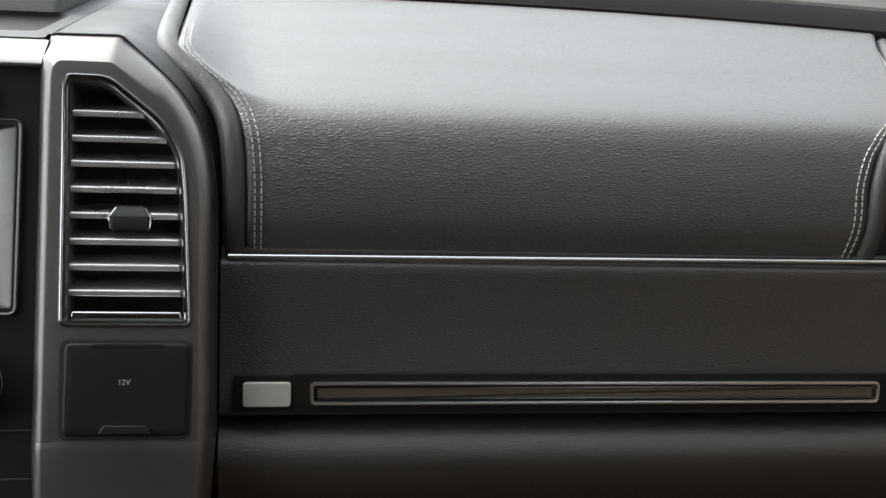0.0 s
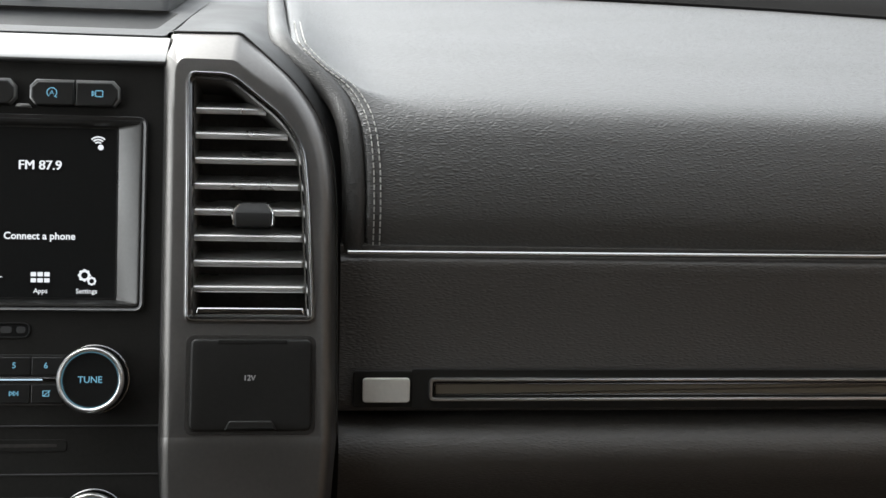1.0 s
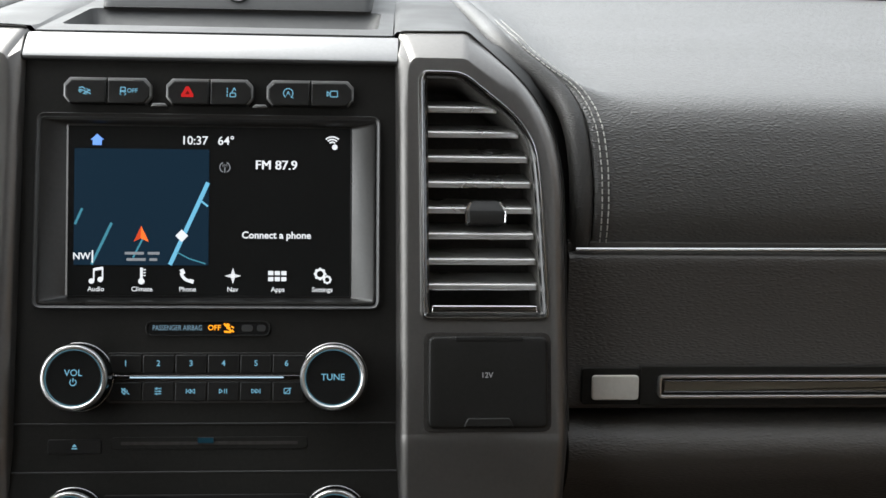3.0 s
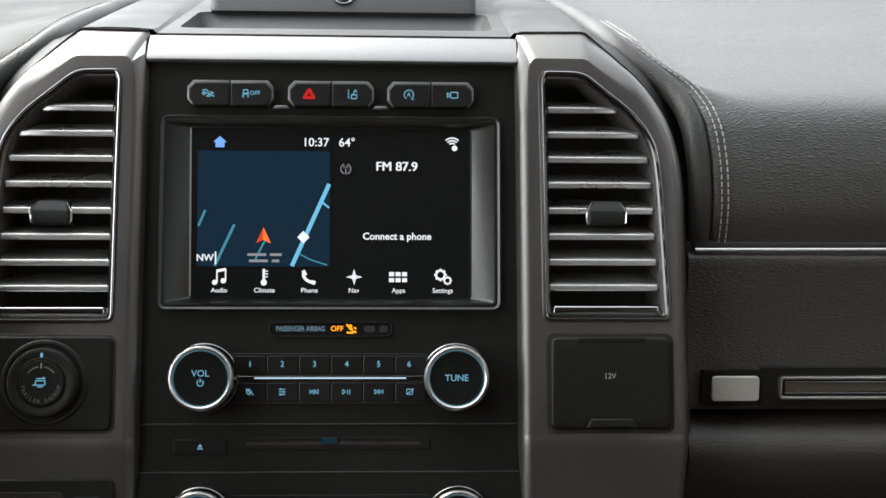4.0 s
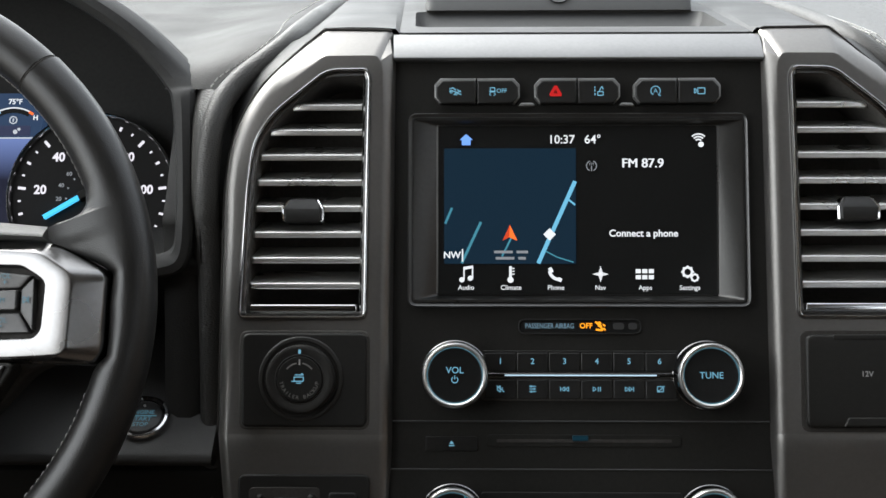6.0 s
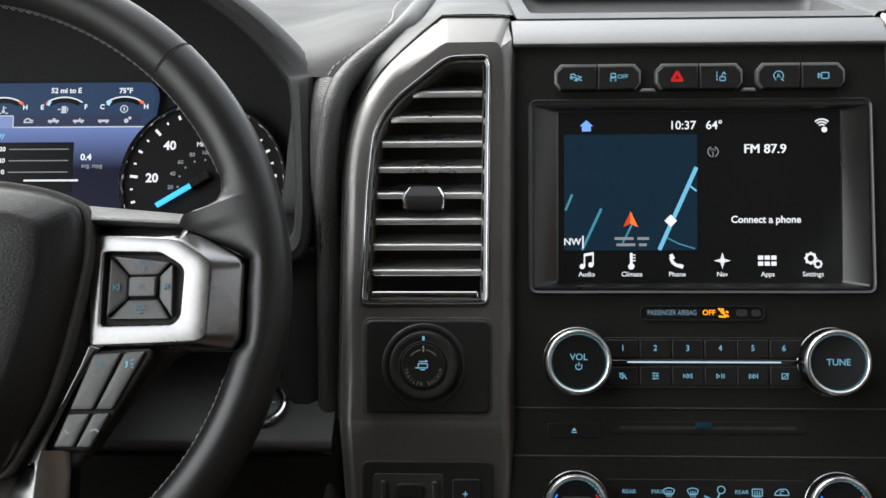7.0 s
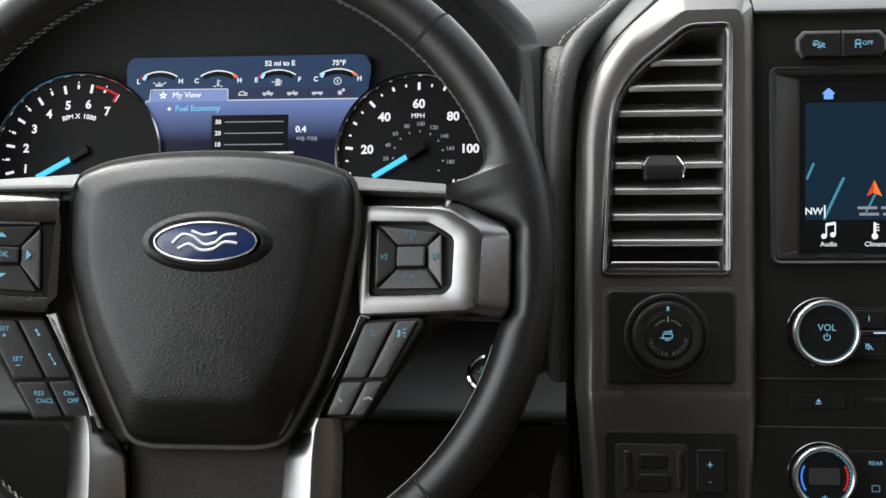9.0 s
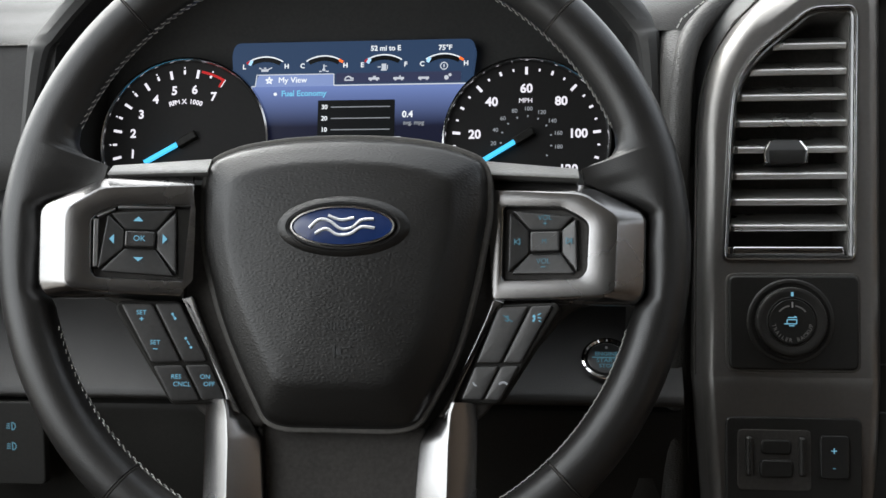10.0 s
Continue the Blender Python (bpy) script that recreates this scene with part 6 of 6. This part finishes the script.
lettering("AIRBAG", 6.6, 4.6, -48.9, 15.3, EMBOSS, wheel, HUB_PLANE, "embossed_word", bold=0.012)
bm = bmesh.new()
for s in (bar((0, -65), (0, -59), 1.2), bar((1, -62), (4, -62), 3.4), bar((4, -60.2), (9, -59.4), 1.0), bar((4, -63.8), (9, -64.6), 1.0)):
    loft(bm, [at([Vector(p) for p in s], 12), at([Vector(p) for p in s], 14.95)], cap0=True, cap1=True)
part("horn_symbol", bm, EMBOSS, wheel, m=HUB_PLANE)


def tilted(side):
    """The wheel's frame turned a little towards the hub, for a dished spoke."""
    c = Matrix.Translation((116 * side, 0, 0))
    return WHEEL @ Matrix.Translation((0, 0, 8 if side < 0 else 0)) @ c @ Matrix.Rotation(radians(-14 * side), 4, "Y") @ c.inverted()


SPOKE = {1: tilted(1), -1: tilted(-1)}


def spoke(side):
    s = lambda pts: [Vector((side * x, y)) for x, y in pts]
    R = lambda pts, r, seg=4: s([(p.x, p.y) for p in rounded(pts, r, seg)])
    root = 77 if side > 0 else 81.6
    # dark carrier behind the spoke
    part("spoke_carrier", slab(R([(60, 32), (140, 28), (158, 12), (158, -28), (126, -36), (100, -66), (76, -98), (40, -104)], 6), -26, -11, 3), DEEP, wheel, m=WHEEL)
    # leather shoulder on top of the spoke
    su = 128.2 if side > 0 else 131.6
    rows = []
    for u, lo, hi in ((76, 35.2, 45.4), (0.5 * (76 + su), 34.4, 43.4), (su, 33.4, 41.4)):
        rows.append([(side * u, v, w) for w, v in ((-22, lo), (-2.8, lo), (-1.2, lo + 0.6), (-1.4, lo + 1.6), (-3.2, lo + 3.0), (-9.6, hi - 1.0), (-11.2, hi - 0.2), (-13.4, hi), (-22, hi))])
    part("spoke_shoulder", loft(bmesh.new(), rows, cap0=True, cap1=True), SHOULDER, wheel, m=WHEEL, sharp=50)
    # silver frame round the upper keys: a face, and a broad bevel outside it
    outer = [(root, 35.6), (129, 31.6), (134, 30.2), (163.0, 14.6), (162.0, -28), (157, -34.8), (119, -33.6), (root + 2, -37)]
    face = [(root, 28.4), (125, 25.0), (131, 23.6), (149.2, 12), (147.8, -27.6), (142.8, -30.4), (119, -31.4), (root + 4, -32.2)]
    hole = [(87, 18.2), (119.2, 17.0), (128, 12.0), (133.0, 8.4), (131.8, -17), (128.2, -20.7), (110, -21), (86.4, -21.2)] if side > 0 else [(root + 0.6, 15.8), (121.2, 14.6), (127, 11.6), (134.6, 7.2), (133.4, -21.0), (131.0, -23.6), (110, -24.0), (root + 0.6, -24.3)]
    ro, rh = [1, 8, 6, 5, 6, 6, 8, 2], [1.5, 2, 2, 3, 3, 2, 2, 1.5]
    O, H, F = R(outer, ro), R(hole, rh), R(face, ro)
    edge = R([(x + 0.7 * (x > 100), y + (0.8 if y > 0 else -0.8)) for x, y in face], ro)
    bm = bmesh.new()
    loft(bm, [at(O, -24), at(O, -11), at(inset(O, 0.5), -9.6), at(inset(O, 1.2), -8.9), at(edge, 0.6), at(F, 1.25), at(inset(F, 0.7), 1.5), at(inset(H, -1.8), 1.4), at(inset(H, -1.1), 1.2), at(inset(H, -0.6), 0.6), at(H, -3.4), at(H, -12)])
    part("spoke_trim", bm, SPOKE_SILVER, wheel, "satin silver spoke trim", m=SPOKE[side], sharp=26)
    part("key_well", slab(H, -14, -4, 0.5), MATTE, wheel, m=SPOKE[side])
    # narrow strip along the airbag cover, and the ridged lower leg
    strip = [(82, -32), (89, -34), (84.2, -37.5), (71.2, -65.8), (62.6, -84.4), (60.4, -94), (52.4, -96.5), (59.0, -85.4), (67.6, -66.2), (78.6, -41.5)]
    bm = slab(R(strip, [1.5, 1.5, 4, 8, 3, 2, 2, 3, 8, 4]), -22, -3.0, 1.0)
    part("spoke_strip", bm, SPOKE_SILVER, wheel, "satin silver strip", m=WHEEL)
    rows = []
    for v, a, r, b in ((-88, 58.5, 62, 73.4), (-93.5, 54.5, 60.2, 73.8), (-99, 49, 59.6, 74.2), (-110, 43, 58.8, 74.3), (-139.5, 41.0, 58.4, 73.9), (-168, 39, 58, 73.5)):
        rows.append([(side * a, v, -30), (side * a, v, -9), (side * (a + 1.0), v, -7.6), (side * (r - 1.4), v, 1.2), (side * r, v, 2.0), (side * (r + 1.4), v, 1.4), (side * (b - 1.4), v, -8.2), (side * b, v, -10), (side * b, v, -30)])
    part("spoke_leg", loft(bmesh.new(), rows, closed=False, cap0=True), SPOKE_SILVER, wheel, "satin silver lower spoke", m=WHEEL)


spoke(1)
spoke(-1)
part("lower_cover", slab(rounded([(-46, -100), (46, -100), (40, -165), (-40, -165)], 3), -34, -14, 2), DEEP, wheel, m=HUB_PLANE)


def key5(quad, mid):
    """Four keys round a middle one. quad: corners of the field, from the lower left round."""
    (ax, ay), (bx, by), (cx, cy), (dx, dy) = quad
    (mx0, my0, mx1, my1) = mid
    g = 0.5
    fields = {
        "top": [(mx0, my1 + g), (mx1, my1 + g), (cx - 1.4, cy), (dx + 1.4, dy)],
        "bottom": [(ax + 1.4, ay), (bx - 1.4, by), (mx1, my0 - g), (mx0, my0 - g)],
        "left": [(ax, ay + 0.9), (mx0 - g, my0 - g * 0.4), (mx0 - g, my1 + g * 0.4), (dx, dy - 0.9)],
        "right": [(mx1 + g, my0 - g * 0.4), (bx, by + 0.9), (cx, cy - 0.9), (mx1 + g, my1 + g * 0.4)],
    }
    made = {}
    for k, pts in fields.items():
        bm = slab(rounded(pts, 1.2, 3), -8, -1.2, 0.8, dome=0.05)
        for q in bm.verts:
            if q.co.z > -5:
                q.co.z += 0.16 * {"top": q.co.y - my1, "bottom": my0 - q.co.y, "left": mx0 - q.co.x, "right": q.co.x - mx1}[k]
        made[k] = part("key", bm, SPOKE_KEY, wheel, m=SPOKE[1 if mx0 > 0 else -1])
    made["mid"] = part("key", slab(box2(mx0 + 0.3, my0 + 0.3, mx1 - 0.3, my1 - 0.3, 1.2, 3), -8, 1.0, 1.0), SPOKE_KEY, wheel, m=SPOKE[1 if mx0 > 0 else -1])
    return made


SPOKE_KEY = material("spoke_key_plastic", (0.075, 0.074, 0.073), 0.36, metal=0.6, grain=0.03, grain_scale=2500, vary=0.1)
k = key5([(89.3, -18.2), (127.2, -18.4), (126.6, 12.4), (90.0, 16.6)], (101.1, -6.7, 118.0, 5.0))
lettering("VOL", 4.0, 109.8, 12.1, 1.2, L_DIM, k["top"], SPOKE[1])
lettering("+", 5.0, 109.8, 8.8, 0.6, L_DIM, k["top"], SPOKE[1])
lettering("VOL", 4.0, 108.9, -11.6, 1.0, L_DIM, k["bottom"], SPOKE[1])
mark([bar((107.6, -14.6), (110.2, -14.6), 0.6)], 1.4, L_DIM, k["bottom"], SPOKE[1])
lettering("M", 3.8, 109.4, -0.8, 1.3, L_DIM, k["mid"], SPOKE[1])
for u, sgn, kk in ((94.8, -1, "left"), (122.6, 1, "right")):
    mark([bar((u + 1.8 * sgn, -2.4), (u + 1.8 * sgn, 1.0), 0.5), bar((u + 1.6 * sgn, -0.7), (u - 1.2 * sgn, 1.0), 0.5), bar((u + 1.6 * sgn, -0.7), (u - 1.2 * sgn, -2.4), 0.5), bar((u - 1.2 * sgn, -2.4), (u - 1.2 * sgn, 1.0), 0.5)], 1.0, L_DIM, k[kk], SPOKE[1])
k = key5([(-130.6, -20.6), (-89.5, -22.3), (-90.8, 13.8), (-126.6, 11.2)], (-117.2, -7.3, -101.0, 2.0))
part("pad_filler", slab([Vector(p) for p in ((-82.4, -23.6), (-88.6, -23.4), (-90.0, 14.4), (-82.4, 15.2))], -10, -1.4, 0.6), BLACK, wheel, m=SPOKE[-1])
# pale bars added for the left light that the keys' bevels reflect
for a, b, wide in (((-131.8, -18.4), (-132.6, 7.6), 2.6), ((-131.8, 8.8), (-123.0, 13.4), 1.3), ((-121.4, 14.4), (-91.6, 15.2), 1.5)):
    part("key_glint", slab([Vector(p) for p in bar(a, b, wide)], -5, 0.7, 0.5), LIT_SATIN, wheel, "pale strip for light on the key edge", m=SPOKE[-1])
part("key_glint", slab([Vector(p) for p in bar((-116.4, -6.2), (-116.4, 1.2), 0.9)], -3, 1.5, 0.3), LIT_SATIN, wheel, "pale strip for light on the key edge", m=SPOKE[-1])
lettering("OK", 4.4, -109.6, -2.5, 1.3, L_ICE, k["mid"], SPOKE[-1])
for p, kk in (([(-113.2, 7.0), (-107.8, 7.0), (-110.5, 9.6)], "top"), ([(-112.4, -12.6), (-107.0, -12.6), (-109.7, -14.8)], "bottom"), ([(-122.8, -5.8), (-122.8, -0.4), (-125.3, -3.1)], "left"), ([(-97.4, -5.0), (-97.4, 0.6), (-94.8, -2.2)], "right")):
    mark([p], 1.0, L_ICE, k[kk], SPOKE[-1])


LOW = {k: WHEEL @ Matrix.Translation((88 * k, 0, -2)) @ Matrix.Rotation(radians(-11 * k), 4, "Y") @ Matrix.Translation((-88 * k, 0, 2)) for k in (1, -1)}


def low_keys(side, rows, split):
    """A slanting pad of four keys under a spoke."""
    a1, a2, a3, a4 = rows
    f = lambda pts: [Vector((side * x, y)) for x, y in pts]
    part("key_pad", slab([Vector((side * p.x, p.y)) for p in rounded([a1, a2, (a2[0] + 1.5, a2[1] - 4), a3, a4, (a4[0] - 1.6, a4[1] + 5)], 3)], -14, -3.4, 1.5), BLACK, wheel, m=LOW[side])
    lerp = lambda p, q, t: (p[0] + (q[0] - p[0]) * t, p[1] + (q[1] - p[1]) * t)
    out = []
    for t0, t1 in ((0.03, 0.595), (0.625, 0.965)):
        for s0, s1 in ((0.035, split - 0.025), (split + 0.025, 0.97)):
            def at2(s, t):
                return lerp(lerp(a1, a2, s), lerp(a4, a3, s), t)
            q = [at2(s0, t1), at2(s1, t1), at2(s1, t0), at2(s0, t0)]
            out.append(part("key", slab([Vector((side * p.x, p.y)) for p in rounded(q, 1.5, 3)], -8, -1.6, 0.8, dome=0.25), SPOKE_KEY, wheel, m=LOW[side]))
    return out


LOW_M = LOW[1]
kr = low_keys(1, ((84.6, -35.4), (116.4, -34.0), (85.5, -88.6), (63.2, -88.4)), 0.57)
mark([bar((90.4, -41.2), (90.4, -44.4), 0.6), bar((88.6, -42.0), (90.4, -41.2), 0.6), bar((88.6, -43.6), (90.4, -44.4), 0.6), bar((87.6, -41.0), (92.8, -44.6), 0.5)], -1.1, L_DIM, kr[0], LOW_M)
mark([circle(104.4, -41.6, 0.9, 8), bar((103.8, -44.4), (105.0, -42.6), 1.0), bar((106.4, -40.8), (108.2, -40.0), 0.5), bar((106.4, -42.2), (108.4, -42.6), 0.5), bar((107.0, -43.8), (108.4, -44.6), 0.5)], -1.1, L_ICE, kr[1], LOW_M)
mark(arcs(74.0, -76.6, 2.4, 190, 260, 0.9, 5), -1.1, L_GREY, kr[2], LOW_M)
mark(arcs(88.0, -79.4, 2.6, 30, 150, 1.0, 5), -1.1, L_GREY, kr[3], LOW_M)
LOW_M = LOW[-1]
kl = low_keys(-1, ((88.2, -35.0), (121.4, -36.0), (90.6, -91.6), (60.3, -90.2)), 0.46)
for body, u, v, kk in (("SET", -108.5, -42.2, kl[1]), ("SET", -100.6, -58.2, kl[1]), ("RES", -88.8, -76.4, kl[3]), ("CNCL", -85.6, -80.4, kl[3]), ("ON", -73.4, -76.3, kl[2]), ("OFF", -71.1, -80.2, kl[2])):
    lettering(body, 3.5, u, v, -1.1, L_ICE, kk, LOW_M)
mark([bar((-109.4, -45.6), (-107.2, -45.6), 0.5), bar((-108.3, -44.5), (-108.3, -46.7), 0.5)], -1.1, L_ICE, kl[1], LOW_M, "plus_sign")
mark([bar((-101.6, -61.6), (-99.2, -61.6), 0.5)], -1.1, L_ICE, kl[1], LOW_M, "minus_sign")
for u, v, n in ((-91.3, -43.8, 2), (-83.0, -58, 4)):
    mark([circle(u - 0.75 * d, v + 1.2 * d, 0.75 if abs(d) == n / 2 else 0.4, 8) for d in (-n / 2, -n / 6, n / 6, n / 2)] + [bar((u - 0.6, v + 1.0), (u + 0.6, v - 1.0), 0.5)], -1.1, L_ICE, kl[0], LOW_M)
